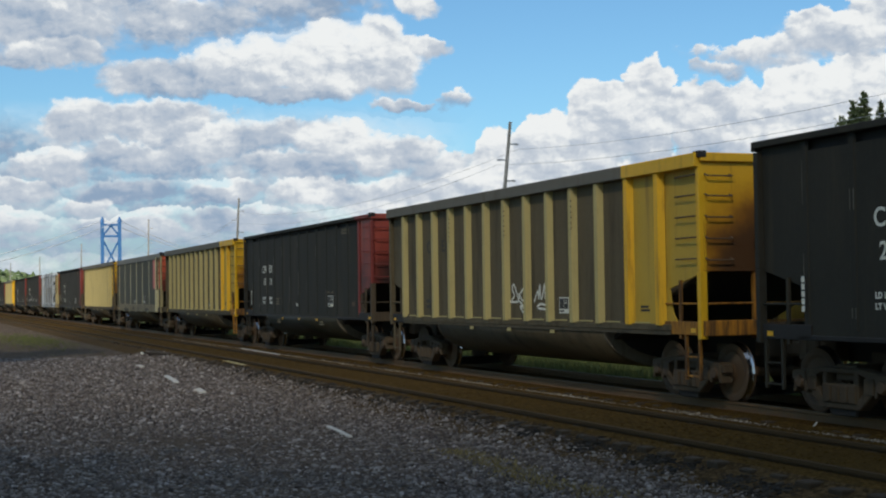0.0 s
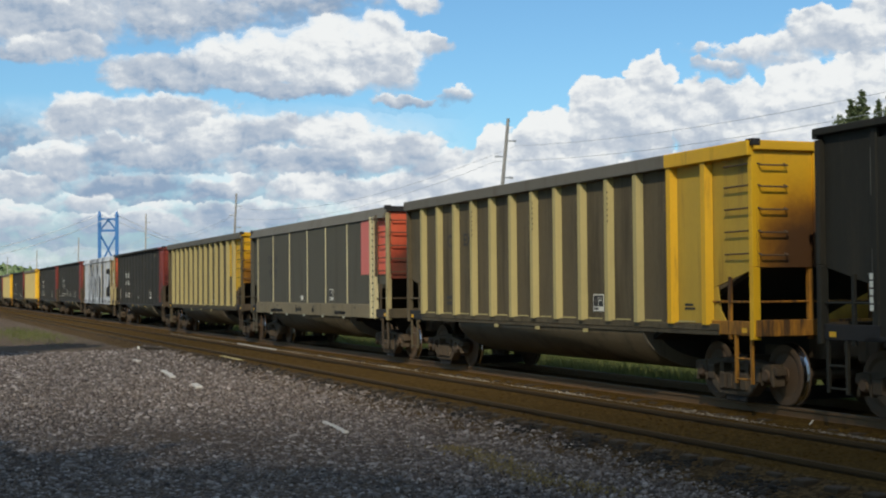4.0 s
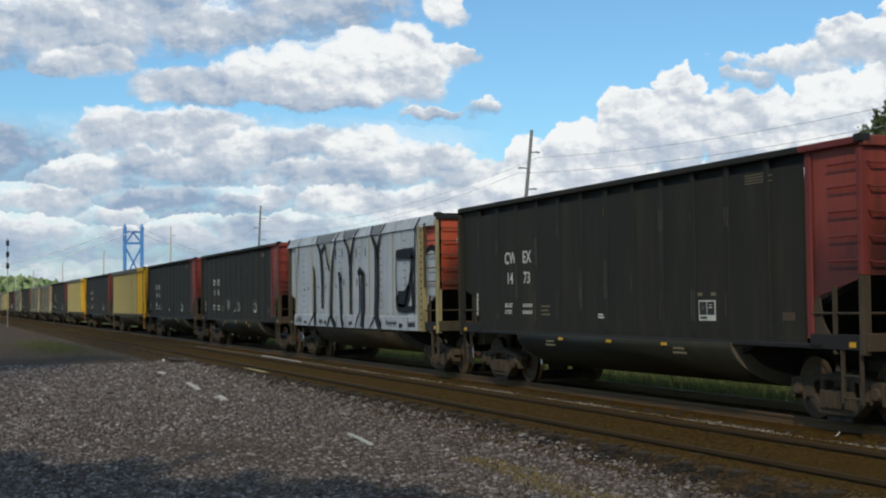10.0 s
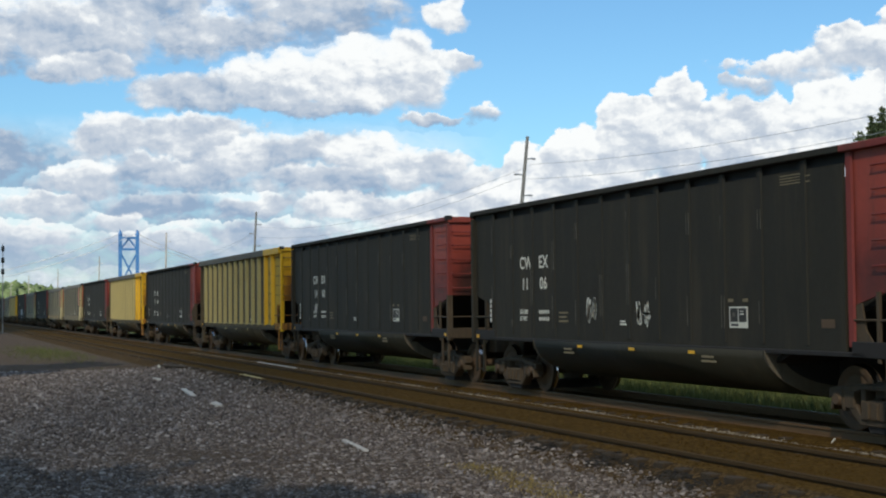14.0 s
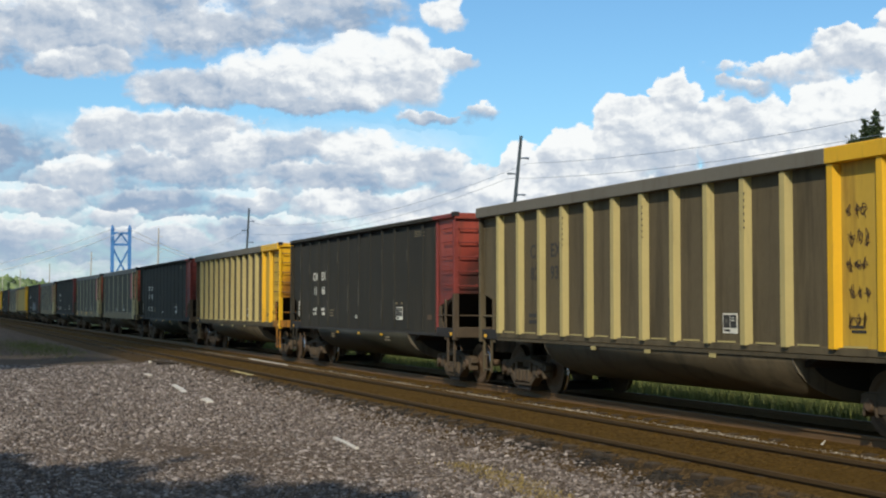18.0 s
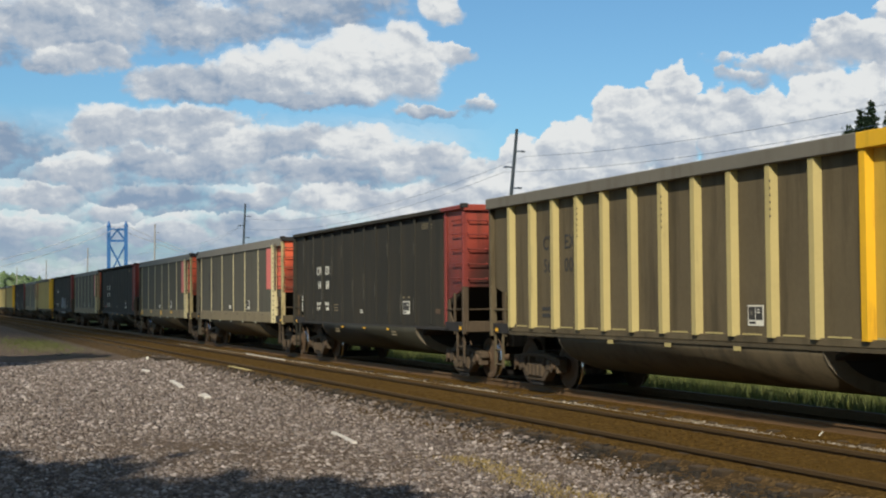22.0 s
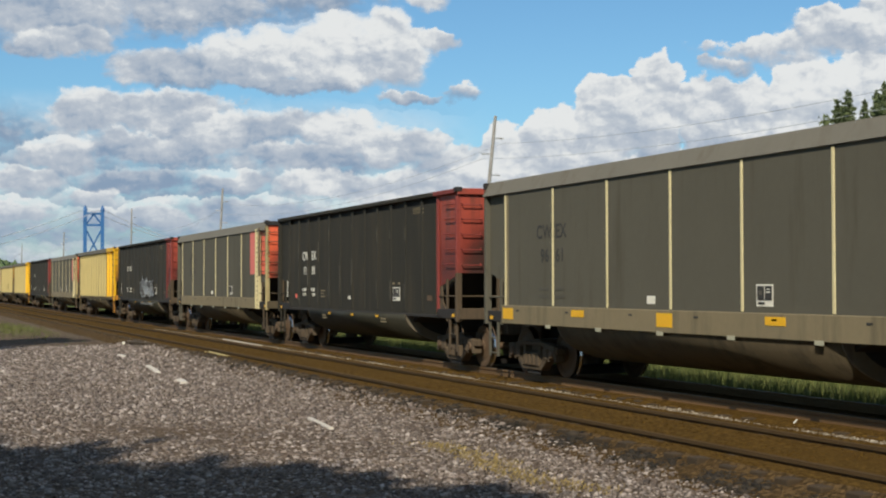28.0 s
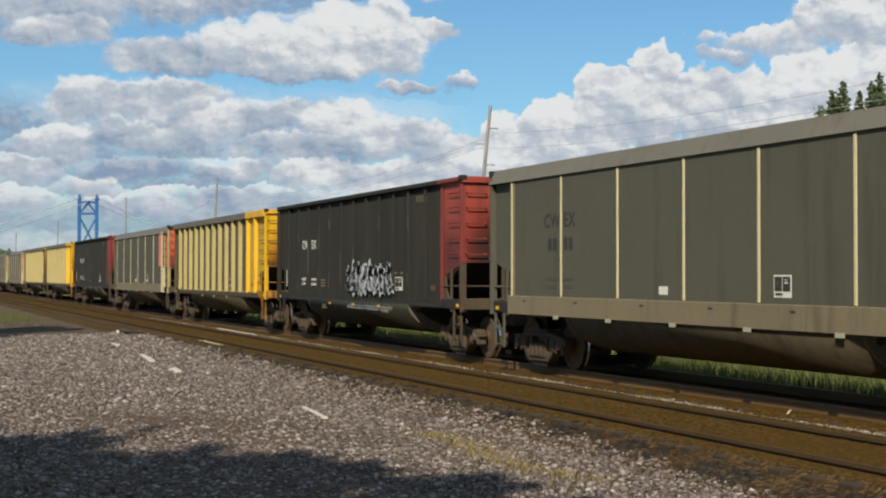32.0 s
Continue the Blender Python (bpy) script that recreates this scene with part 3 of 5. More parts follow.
def add_common(car, body, end_paint, frame_paint, belly=None, rim=None):
    """Floor, tubs, slope sheets, platforms, couplers and trucks."""
    bm = bmesh.new()
    prof = [(-1.54 * math.cos(a), 1.10 - 0.74 * math.sin(a)) for a in [math.pi * i / 18 for i in range(19)]]
    prism(bm, prof, 0, X(3.3), X(11.4))
    tub = part("tub", bm, belly or body, car, "rounded belly between the trucks")
    for p in tub.data.polygons:
        p.use_smooth = abs(p.normal.x) < 0.5
    for k, x in ((1, X(11.4)), (-1, X(3.3))):
        bm = bmesh.new()
        prism(bm, [(0.985 * y, z + 0.006) for y, z in prof], 0, x + 0.004 * k, x + 0.012 * k)
        part("tub_end", bm, M["dark"], car, "dark end plate of the belly")
        bm = bmesh.new()
        inner = [(-1.26 * math.cos(a), 1.10 - 0.56 * math.sin(a)) for a in [math.pi * i / 18 for i in range(19)]]
        for (y0, z0), (y1, z1), (y2, z2), (y3, z3) in zip(prof, prof[1:], inner[1:], inner):
            lo = [bm.verts.new((x + 0.014 * k, y, z)) for y, z in ((y0, z0), (y1, z1), (y2, z2), (y3, z3))]
            hi = [bm.verts.new((x + 0.05 * k, y, z)) for y, z in ((y0, z0), (y1, z1), (y2, z2), (y3, z3))]
            bm.faces.new(lo[::-1])
            bm.faces.new(hi)
            for q in range(4):
                bm.faces.new((lo[q], lo[(q + 1) % 4], hi[(q + 1) % 4], hi[q]))
        bmesh.ops.remove_doubles(bm, verts=bm.verts, dist=0.001)
        part("tub_flange", bm, M["tub_end"], car, "pale dusty rim round the belly's end")
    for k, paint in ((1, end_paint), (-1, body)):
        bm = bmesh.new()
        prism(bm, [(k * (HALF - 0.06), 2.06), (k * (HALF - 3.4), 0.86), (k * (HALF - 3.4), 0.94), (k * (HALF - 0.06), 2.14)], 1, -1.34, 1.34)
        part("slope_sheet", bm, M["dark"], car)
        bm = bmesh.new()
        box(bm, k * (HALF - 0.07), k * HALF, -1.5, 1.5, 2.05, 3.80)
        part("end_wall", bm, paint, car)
        for y in (-0.5, 0.5):
            bm = bmesh.new()
            box(bm, k * HALF, k * (HALF + 0.03), y - 0.03, y + 0.03, 2.05, 3.74)
            part("end_stiffener", bm, paint, car)
        bm = bmesh.new()
        box(bm, k * (HALF - 1.22), k * (HALF + 0.04), -1.52, 1.52, 1.07, 1.13)
        part("platform", bm, M["dark"], car, bevel=0.01)
        bm = bmesh.new()
        box(bm, k * (HALF - 0.02), k * (HALF + 0.05), -1.53, 1.53, 1.05, 1.29)
        part("end_sill", bm, frame_paint if k > 0 else M["steel"], car, bevel=0.01)
        bm = bmesh.new()
        box(bm, k * (HALF - 0.30), k * (HALF + 0.10), -0.42, 0.42, 0.70, 1.05)
        part("draft_gear", bm, M["steel"], car, bevel=0.02)
        # the dark colour holds the shade under the car's end; ochre frames keep their paint
        bm = bmesh.new()
        a, b = sorted((k * (HALF - 1.24), k * (HALF - 0.10)))
        box(bm, a, b, -1.53, -1.48, 1.06, 1.27)
        both("platform_side", bm, frame_paint if k > 0 and frame_paint == M["ochre"] else M["dark"], car, bevel=0.008)
        bm = bmesh.new()
        box(bm, *sorted((k * (HALF - 0.36), k * (HALF - 0.22))), -1.536, -1.531, 1.10, 1.17)
        both("reflector", bm, M["amber"], car, "amber corner reflector")
        bm = bmesh.new()
        box(bm, k * (HALF + 0.05), k * (HALF + 0.55), -0.09, 0.09, 0.74, 0.95)
        box(bm, k * (HALF + 0.50), k * (HALF + 0.74), -0.17, 0.10, 0.66, 1.0)
        part("coupler", bm, M["steel"], car, bevel=0.03)
        bm = bmesh.new()
        pts = [Vector((k * (HALF + 0.1 + 0.6 * f), 0.35 - 0.2 * f, 0.85 - 0.9 * f * (1 - f) - 0.1 * f)) for f in (0, .2, .4, .6, .8, 1)]
        for a, b in zip(pts, pts[1:]):
            rod(bm, a, b, 0.025, 5)
        part("brake_hose", bm, M["dark"], car)
        bm = bmesh.new()
        box(bm, k * (HALF - 0.05), k * (HALF + 0.07), -1.56, 1.56, 3.74, 3.88)
        part("end_chord", bm, rim or (paint if k > 0 else body), car, bevel=0.012)
    bm = bmesh.new()
    hub, ring = Vector((-HALF - 0.17, -1.05, 2.86)), []
    for i in range(13):
        a = i * math.tau / 12
        ring.append(hub + Vector((0, 0.21 * math.cos(a), 0.21 * math.sin(a))))
    tube(bm, ring, 0.02, 6)
    for p in ring[0:12:3]:
        rod(bm, hub, p, 0.014, 5)
    rod(bm, hub, hub + Vector((0.16, 0, 0)), 0.03, 8)
    brake = part("hand_brake", bm, M["wheel"], car, "rusty hand brake wheel")
    bm = bmesh.new()
    box(bm, -HALF - 0.10, -HALF - 0.002, -1.16, -0.94, 2.62, 3.02)
    part("gear_box", bm, M["wheel"], brake, bevel=0.02)
    bm = bmesh.new()
    box(bm, -HALF + 0.1, HALF - 0.1, -0.22, 0.22, 0.70, 1.0)
    part("centre_sill", bm, M["dark"], car)
    for s in (1.26, 13.44):
        add_truck(car, X(s))


def ribbed_car(name, label, body, rib, paint, paint_from, chord, platform, deep=0.115, patch=False, end=None, lip=3.66, sill=None, dull=None, belly=None, iron=None):
    """Steel gondola with thirteen posts a side."""
    car = tagged(new(name), label, "coal car", "cars of the coal train")
    bm = bmesh.new()
    top = 3.64 if lip > 3.7 else 3.80
    box(bm, X(1.2), X(min(paint_from, 13.44)), -1.50, -1.46, 1.10, top)
    both("side_wall", bm, body, car)
    if lip > 3.7:
        # dark strip stands in for the top chord's shadow between the ribs
        bm = bmesh.new()
        box(bm, X(0.9), X(13.4), -1.42, -1.38, 3.60, 3.80)
        both("inner_lip", bm, M["dark"], car, "dark strip in place of the shade under the top edge")
    bm = bmesh.new()
    prism(bm, [(X(1.2), 1.74), (X(0.04), 2.04), (X(0.04), 3.80), (X(1.2), 3.80)], 1, -1.48, -1.45)
    both("end_panel", bm, body, car)
    bm = bmesh.new()
    prism(bm, [(X(13.44), 1.74), (X(14.64), 2.04), (X(14.64), 3.80), (X(13.44), 3.80)], 1, -1.48, -1.45)
    both("end_panel", bm, dull or (end if sill else paint), car)
    bm = bmesh.new()
    prism(bm, [(X(13.46), 1.10), (X(13.98), 1.10), (X(13.70), 1.42), (X(13.62), 1.78), (X(13.46), 1.736)], 1, -1.485, -1.455)
    both("gusset", bm, platform if patch or sill else dull, car)
    if patch:
        bm = bmesh.new()
        box(bm, X(12.58), X(13.28), -1.508, -1.501, 2.31, 3.60)
        both("painted_panel", bm, paint, car, "yellow painted rectangle")
    if paint_from < 13.2:
        bm = bmesh.new()
        box(bm, X(paint_from), X(13.44), -1.50, -1.46, 1.10, 3.80)
        both("painted_panel", bm, dull or paint, car)
    w, b = (0.05, 0.08) if lip > 3.7 else (0.060, 0.105)
    hat = [(-b, -1.495), (-w, -1.495 - deep), (w, -1.495 - deep), (b, -1.495)]
    tallies = [1.13 + 1.02 * i for i in range(11)] + [12.42, 13.44]
    for s in tallies:
        bm = bmesh.new()
        prism(bm, [(X(s) + x, y) for x, y in hat], 2, 1.20, lip)
        both("rib", bm, paint if s > paint_from - 0.1 and not patch else rib, car)
    if sill:
        r = random.Random(17)
        for s in tallies[:11]:
            z = r.uniform(1.3, 1.9)
            while z < 3.4:
                tall = r.uniform(0.12, 0.75)
                for dx in (-0.045, 0.03) if r.random() < 0.6 else (-0.045,):
                    bm = bmesh.new()
                    box(bm, X(s) + dx, X(s) + dx + 0.014, -1.5195, -1.516, z, min(z + tall, 3.58))
                    part("scuff", bm, M["scuff"], car, "pale scuff on the edge of a rib")
                z += tall + r.uniform(0.3, 1.6)
    for a, b, m in ((0.0, paint_from, chord), (paint_from, LEN, chord if patch else paint)):
        bm = bmesh.new()
        box(bm, X(a), X(b), -1.575 if lip > 3.7 else -1.64, -1.40 if lip > 3.7 else -1.44, lip, 3.88)
        both("top_chord", bm, m, car, bevel=0.012)
    # on black cars the sill's dark colour draws the shadow line below the side
    bm = bmesh.new()
    box(bm, X(0.95), X(13.75), -1.53 if sill else -1.56, -1.46, 1.06 if sill else 1.11, 1.13 if sill else 1.22)
    both("side_sill", bm, sill or body, car, bevel=0.012)
    if not sill:
        bm = bmesh.new()
        box(bm, X(0.97), X(13.73), -1.55, -1.46, 1.05, 1.108)
        both("sill_joint", bm, belly or body, car)
    add_common(car, body, end or paint, platform, belly)
    add_ladders(car, platform, True, M["tan"] if patch else paint, iron=iron)
    add_ladders(car, body, False)
    return car


def smooth_car(name, label, body, strip, band, paint, chord, white=False):
    """Aluminium gondola with flat sides, thin cover strips and a sloping top edge."""
    car = tagged(new(name), label, "coal car", "cars of the coal train")
    bm = bmesh.new()
    box(bm, X(0.95), X(13.45), -1.56, -1.51, 1.38, 3.62)
    both("side_wall", bm, body, car)
    bm = bmesh.new()
    box(bm, X(0.90), X(13.45), -1.59, -1.50, 1.03, 1.39)
    both("side_sill", bm, band, car, bevel=0.01)
    bm = bmesh.new()
    prism(bm, [(-1.60, 3.60), (-1.47, 3.88), (-1.40, 3.88), (-1.40, 3.60)], 0, X(0.0), X(14.45))
    both("top_chord", bm, chord, car)
    for s in (1.06, 3.16, 5.23, 7.29, 9.25, 11.33):
        bm = bmesh.new()
        box(bm, X(s) - 0.030, X(s) + 0.030, -1.576, -1.55, 1.40 if s > 1.1 else 1.05, 3.58)
        both("cover_strip", bm, strip, car, bevel=0.008)
    bm = bmesh.new()
    box(bm, X(13.40), X(13.50), -1.61, -1.48, 1.03, 3.66)
    both("end_post", bm, strip, car, bevel=0.01)
    bm = bmesh.new()
    box(bm, X(13.54), X(13.70), -1.58, -1.46, 1.03, 3.66)
    both("bolted_post", bm, strip, car)
    bm = bmesh.new()
    box(bm, X(1.12), X(1.18), -1.572, -1.55, 1.05, 3.58)
    both("cover_strip", bm, band, car, bevel=0.006)
    for i in range(16):
        z = 1.15 + 0.158 * i
        bm = bmesh.new()
        rod(bm, (X(13.62), -1.575, z), (X(13.62), -1.60, z), 0.024, 6)
        part("bolt", bm, M["dim_mark"], car)
    if not white:
        bm = bmesh.new()
        box(bm, X(12.58), X(13.34), -1.566, -1.559, 2.17, 3.58)
        both("painted_panel", bm, M["coral_flat"], car, "flat coral-red panel")
    for k in (-1, 1):
        bm = bmesh.new()
        a, b = k * (HALF - 1.06), k * (HALF - 0.05)
        prism(bm, [(a, 2.17), (b, 2.17), (b, 3.66), (a, 3.66)], 1, -1.47, -1.44)
        both("end_panel", bm, paint if k > 0 else body, car)
        bm = bmesh.new()
        prism(bm, [(a, 1.76), (b, 2.04), (b, 2.168), (a, 2.168)], 1, -1.47, -1.44)
        both("end_panel", bm, body, car)
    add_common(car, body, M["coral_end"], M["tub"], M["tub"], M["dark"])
    add_ladders(car, M["steel"], True, M["strip_post"], True)
    add_ladders(car, M["steel"] if white else body, False)
    return car


def build_cars():
    kinds = {
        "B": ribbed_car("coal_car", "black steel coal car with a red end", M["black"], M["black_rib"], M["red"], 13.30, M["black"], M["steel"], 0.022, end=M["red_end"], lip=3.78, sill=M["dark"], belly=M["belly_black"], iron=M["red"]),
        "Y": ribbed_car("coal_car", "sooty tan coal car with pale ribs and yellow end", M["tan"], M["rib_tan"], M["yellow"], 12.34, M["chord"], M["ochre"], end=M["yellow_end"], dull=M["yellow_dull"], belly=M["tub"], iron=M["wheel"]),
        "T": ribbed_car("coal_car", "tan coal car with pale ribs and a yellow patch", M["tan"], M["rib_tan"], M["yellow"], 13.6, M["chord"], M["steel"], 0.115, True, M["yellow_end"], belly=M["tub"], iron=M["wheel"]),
        "C": smooth_car("coal_car", "grey aluminium coal car with cream strips and coral end", M["grey"], M["cream"], M["band"], M["coral"], M["chord"]),
        "W": smooth_car("coal_car", "pale grey coal car covered in black graffiti", M["white"], M["strip_post"], M["white"], M["coral"], M["white"], True),
    }
    order = "BYBYCTB" + "W" + "BBYBYBCCBCBYCBYTCCBY"
    cars, used = {}, set()
    for i, k in enumerate(order):
        n = i - 7
        if k in used:
            cars[n] = copy_thing(kinds[k], Matrix())
        else:
            cars[n] = kinds[k]
            used.add(k)
    return cars


CARS = build_cars()


# ---- lettering, stencils, reflectors and graffiti ----
def words(car, name, text, s, z, height, mat, y=-1.505, stretch=1.0, label=""):
    """Letters in the built-in font, as a thin mesh on the near side; s: left edge, z: base line."""
    curve = bpy.data.curves.new(name, "FONT")
    curve.body, curve.size, curve.extrude, curve.offset = text, height * 1.37, 0.001, 0.006
    curve.space_character = 1.08
    tmp = new(name, curve)
    me = bpy.data.meshes.new_from_object(tmp)
    bpy.data.objects.remove(tmp)
    me.transform(Matrix.Translation((X(s), y - 0.002, z)) @ Matrix.Rotation(radians(90), 4, "X") @ Matrix.Diagonal((stretch, 1, 1, 1)))
    me.materials.clear()
    me.materials.append(mat)
    return part(name, me, None, car, label)


def plate(car, name, s0, s1, z0, z1, mat, y=-1.505, label=""):
    bm = bmesh.new()
    box(bm, X(s0), X(s1), y - 0.004, y, z0, z1)
    return part(name, bm, mat, car, label)


def stroke(bm, pts, w, y):
    """A flat ribbon of spray paint along (s, z) points with round-ish joints."""
    out_l, out_r = [], []
    if len(pts) > 2:
        # round the corners of the line
        ws = list(w) if isinstance(w, (list, tuple)) else [w] * len(pts)
        fine, fw = [], []
        for i in range(len(pts) - 1):
            p0, p1, p2, p3 = [Vector(pts[max(0, min(len(pts) - 1, i + q))]) for q in (-1, 0, 1, 2)]
            for q in range(4):
                f = q / 4
                c = 0.5 * (2 * p1 + (p2 - p0) * f + (2 * p0 - 5 * p1 + 4 * p2 - p3) * f * f + (3 * p1 - p0 - 3 * p2 + p3) * f ** 3)
                fine.append((c.x, c.y))
                fw.append(ws[i] * (1 - f) + ws[i + 1] * f)
        fine.append(tuple(pts[-1]))
        fw.append(ws[-1])
        pts, w = fine, fw

    def out(z):
        return y + max(0.0, z - 3.605) * 0.464 - (0.012 if z > 3.605 else 0.0)

    for i, (s, z) in enumerate(pts):
        a, b = pts[max(i - 1, 0)], pts[min(i + 1, len(pts) - 1)]
        d = Vector((b[0] - a[0], b[1] - a[1])).normalized()
        ww = w[i] if isinstance(w, (list, tuple)) else w
        out_l.append((X(s - d.y * ww / 2), z + d.x * ww / 2))
        out_r.append((X(s + d.y * ww / 2), z - d.x * ww / 2))
    for i in range(len(pts) - 1):
        q = [out_l[i], out_l[i + 1], out_r[i + 1], out_r[i]]
        bm.faces.new([bm.verts.new((x, out(z), z)) for x, z in q])


def stencil(car, s, z, w, h, mat, back, y):
    """The framed consolidation stencil with two dark fields."""
    box_part = plate(car, "stencil", s, s + w, z, z + h, mat, y, "white framed stencil box")
    for a, b, c, d in ((0.06, 0.475, 0.28, 0.93), (0.525, 0.94, 0.28, 0.93), (0.10, 0.50, 0.09, 0.20)):
        ob = plate(box_part, "field", s + w * a, s + w * b, z + h * c, z + h * d, back, y - 0.005)
    plate(box_part, "symbol", s + w * 0.20, s + w * 0.34, z + h * 0.52, z + h * 0.72, M["scuff"], y - 0.010)
    plate(box_part, "symbol", s + w * 0.62, s + w * 0.82, z + h * 0.62, z + h * 0.68, M["chalk"], y - 0.010)
    plate(box_part, "symbol", s + w * 0.64, s + w * 0.80, z + h * 0.76, z + h * 0.80, M["chalk"], y - 0.010)
    return box_part


def bars(car, name, s, z, w, h, n, mat, y, gap=0.4):
    """Lettering too small to read: short bars."""
    for i in range(n):
        k = h / n
        ob = plate(car, name, s, s + w * (1.0 if i % 2 == 0 else 0.82), z + i * k, z + i * k + k * (1 - gap), mat, y)


def letter_black(car, number, load=None, light=None):
    y, ink = -1.503, M["chalk"]
    words(car, "reporting_mark", "CW", 2.56, 2.54, 0.25, ink, y, 1.0)
    words(car, "reporting_mark", "EX", 3.50, 2.54, 0.25, ink, y, 1.0)
    if number:
        words(car, "car_number", number[:2], 2.66, 2.12, 0.24, ink, y)
        words(car, "car_number", number[2:], 3.54, 2.12, 0.24, ink, y)
    if load:
        words(car, "load_limit", "LD LMT", 2.56, 1.63, 0.085, ink, y)
        words(car, "load_limit", load, 3.46, 1.63, 0.085, ink, y)
        words(car, "light_weight", "LT WT", 2.56, 1.49, 0.085, ink, y)
        words(car, "light_weight", light, 3.54, 1.49, 0.085, ink, y)
    else:
        words(car, "load_limit", "LD LMT", 2.56, 1.63, 0.08, ink, y)
        words(car, "light_weight", "LT WT", 2.56, 1.49, 0.08, ink, y)
        for z in (1.49, 1.63):
            for s in (3.50, 3.60, 3.70, 3.80, 3.90):
                plate(car, "small_lettering", s, s + 0.055, z, z + 0.07, ink, y)
    bars(car, "small_lettering", 4.42, 1.47, 0.40, 0.24, 3, M["band"], y, 0.6)
    stencil(car, 10.47, 1.42, 0.50, 0.32, ink, M["dim_mark"], y)
    for s in (10.44, 10.84):
        plate(car, "small_lettering", s, s + 0.14, 1.81, 1.86, M["band"], y)
    bars(car, "small_lettering", 6.92, 1.43, 0.24, 0.10, 2, ink, y)
    bars(car, "small_lettering", 11.86, 3.46, 0.72, 0.16, 4, M["band"], y, 0.6)
    plate(car, "side_reflector", 12.78, 13.08, 1.44, 1.56, M["wheel"], y)
    for i in range(5):
        plate(car, "reflector_strip", 1.09, 1.16, 1.45 + 0.1 * i, 1.53 + 0.1 * i, ink, -1.561)
    for s in (5.40, 7.42, 9.42):
        plate(car, "reflector", s - 0.10, s + 0.10, 1.0, 1.05, M["amber"], -1.555)
    for s in (4.72, 9.72):
        bars(car, "small_lettering", s, 0.88, 0.44, 0.14, 2, M["band"], -1.555, 0.5)


def letter_ribbed(car, number, amber=False):
    y, ink = -1.503, M["dim_mark"]
    words(car, "reporting_mark", "CW", 2.56, 2.72, 0.27, ink, y)
    words(car, "reporting_mark", "EX", 3.50, 2.72, 0.27, ink, y)
    if number:
        words(car, "car_number", number[:2], 2.58, 2.29, 0.26, ink, y)
        words(car, "car_number", number[2:], 3.50, 2.29, 0.26, ink, y)
    stencil(car, 9.62, 1.36, 0.40, 0.30, M["chalk"], M["dim_mark"], y)
    plate(car, "small_lettering", 2.50, 3.00, 1.55, 1.62, ink, y)
    plate(car, "small_lettering", 2.50, 3.00, 1.42, 1.49, ink, y)
    bars(car, "small_lettering", 12.72, 1.42, 0.30, 0.12, 2, M["dim_mark"], y)
    for s in (5.40, 7.38, 9.40):
        plate(car, "reflector", s - 0.10, s + 0.10, 0.985, 1.05, M["amber" if amber else "rib_tan"], -1.556)
    for s in [1.4 + 1.02 * i for i in range(12)]:
        plate(car, "dust_ledge", s, s + 0.5, 1.225, 1.25, M["rib_tan"], -1.563, "pale dust along the sill")
    for s in (4.19, 7.25, 10.31):
        for i in range(6):
            plate(car, "bolt", s + 0.06, s + 0.085, 2.9 + 0.10 * i, 2.935 + 0.10 * i, M["dim_mark"], -1.612)


def letter_smooth(car, number, squares=False):
    y, ink = -1.562, M["dim_mark"]
    words(car, "reporting_mark", "CW", 2.47, 2.66, 0.26, ink, y)
    words(car, "reporting_mark", "EX", 3.26, 2.66, 0.26, ink, y)
    if number:
        words(car, "car_number", number[:2], 2.64, 2.22, 0.25, ink, y)
        words(car, "car_number", number[2:], 3.27, 2.22, 0.25, ink, y)
    else:
        for s0 in (2.64, 2.84, 3.27, 3.47):
            plate(car, "car_number", s0, s0 + 0.14, 2.24, 2.46, ink, y)
    for z in (1.55, 1.69):
        for s0, s1 in ((2.56, 2.98), (3.26, 3.62)):
            plate(car, "small_lettering", s0, s1, z, z + 0.05, M["faint"], y)
    stencil(car, 9.60, 1.48, 0.40, 0.31, M["chalk"], M["dim_mark"], y)
    plate(car, "small_lettering", 6.56, 6.82, 1.48, 1.61, M["chalk"], y)
    for s in (3.0, 4.95, 7.0, 9.0, 11.05):
        plate(car, "reflector", s - 0.10, s + 0.10, 0.985, 1.05, M["worn_reflector"], -1.592)
    if squares:
        for s, big in ((1.22, 1), (4.18, 0), (7.14, 1), (10.08, 0)):
            plate(car, "yellow_square", s - 0.24, s + 0.24, 1.12 if big else 1.22, 1.34, M["amber"], -1.592, "yellow reflective square")
    for s in (1.6, 3.7, 6.0, 8.0, 10.0, 12.0):
        plate(car, "small_lettering", s, s + 0.12, 1.28, 1.31, M["dim_mark"], -1.592)


def tag(car, r, s, z, w, h, n, width, y, mat, label):
    """A spray tag in a box of w by h: a row of tangled glyphs."""
    count = max(2, round(w / (0.62 * h)))
    step = w / count
    for i in range(count):
        pts, a = [], r.uniform(0, math.tau)
        for k in range(max(5, n // count)):
            a += r.uniform(1.5, 3.7)
            pts.append((s + step * (i + 0.5 + 0.62 * math.cos(a) * r.uniform(0.3, 1.0)), z + h * (0.5 + 0.5 * math.sin(a) * r.uniform(0.4, 1.0))))
        bm = bmesh.new()
        stroke(bm, pts, width, y - 0.0003 * (i % 3))
        part("graffiti_tag", bm, mat, car, label)


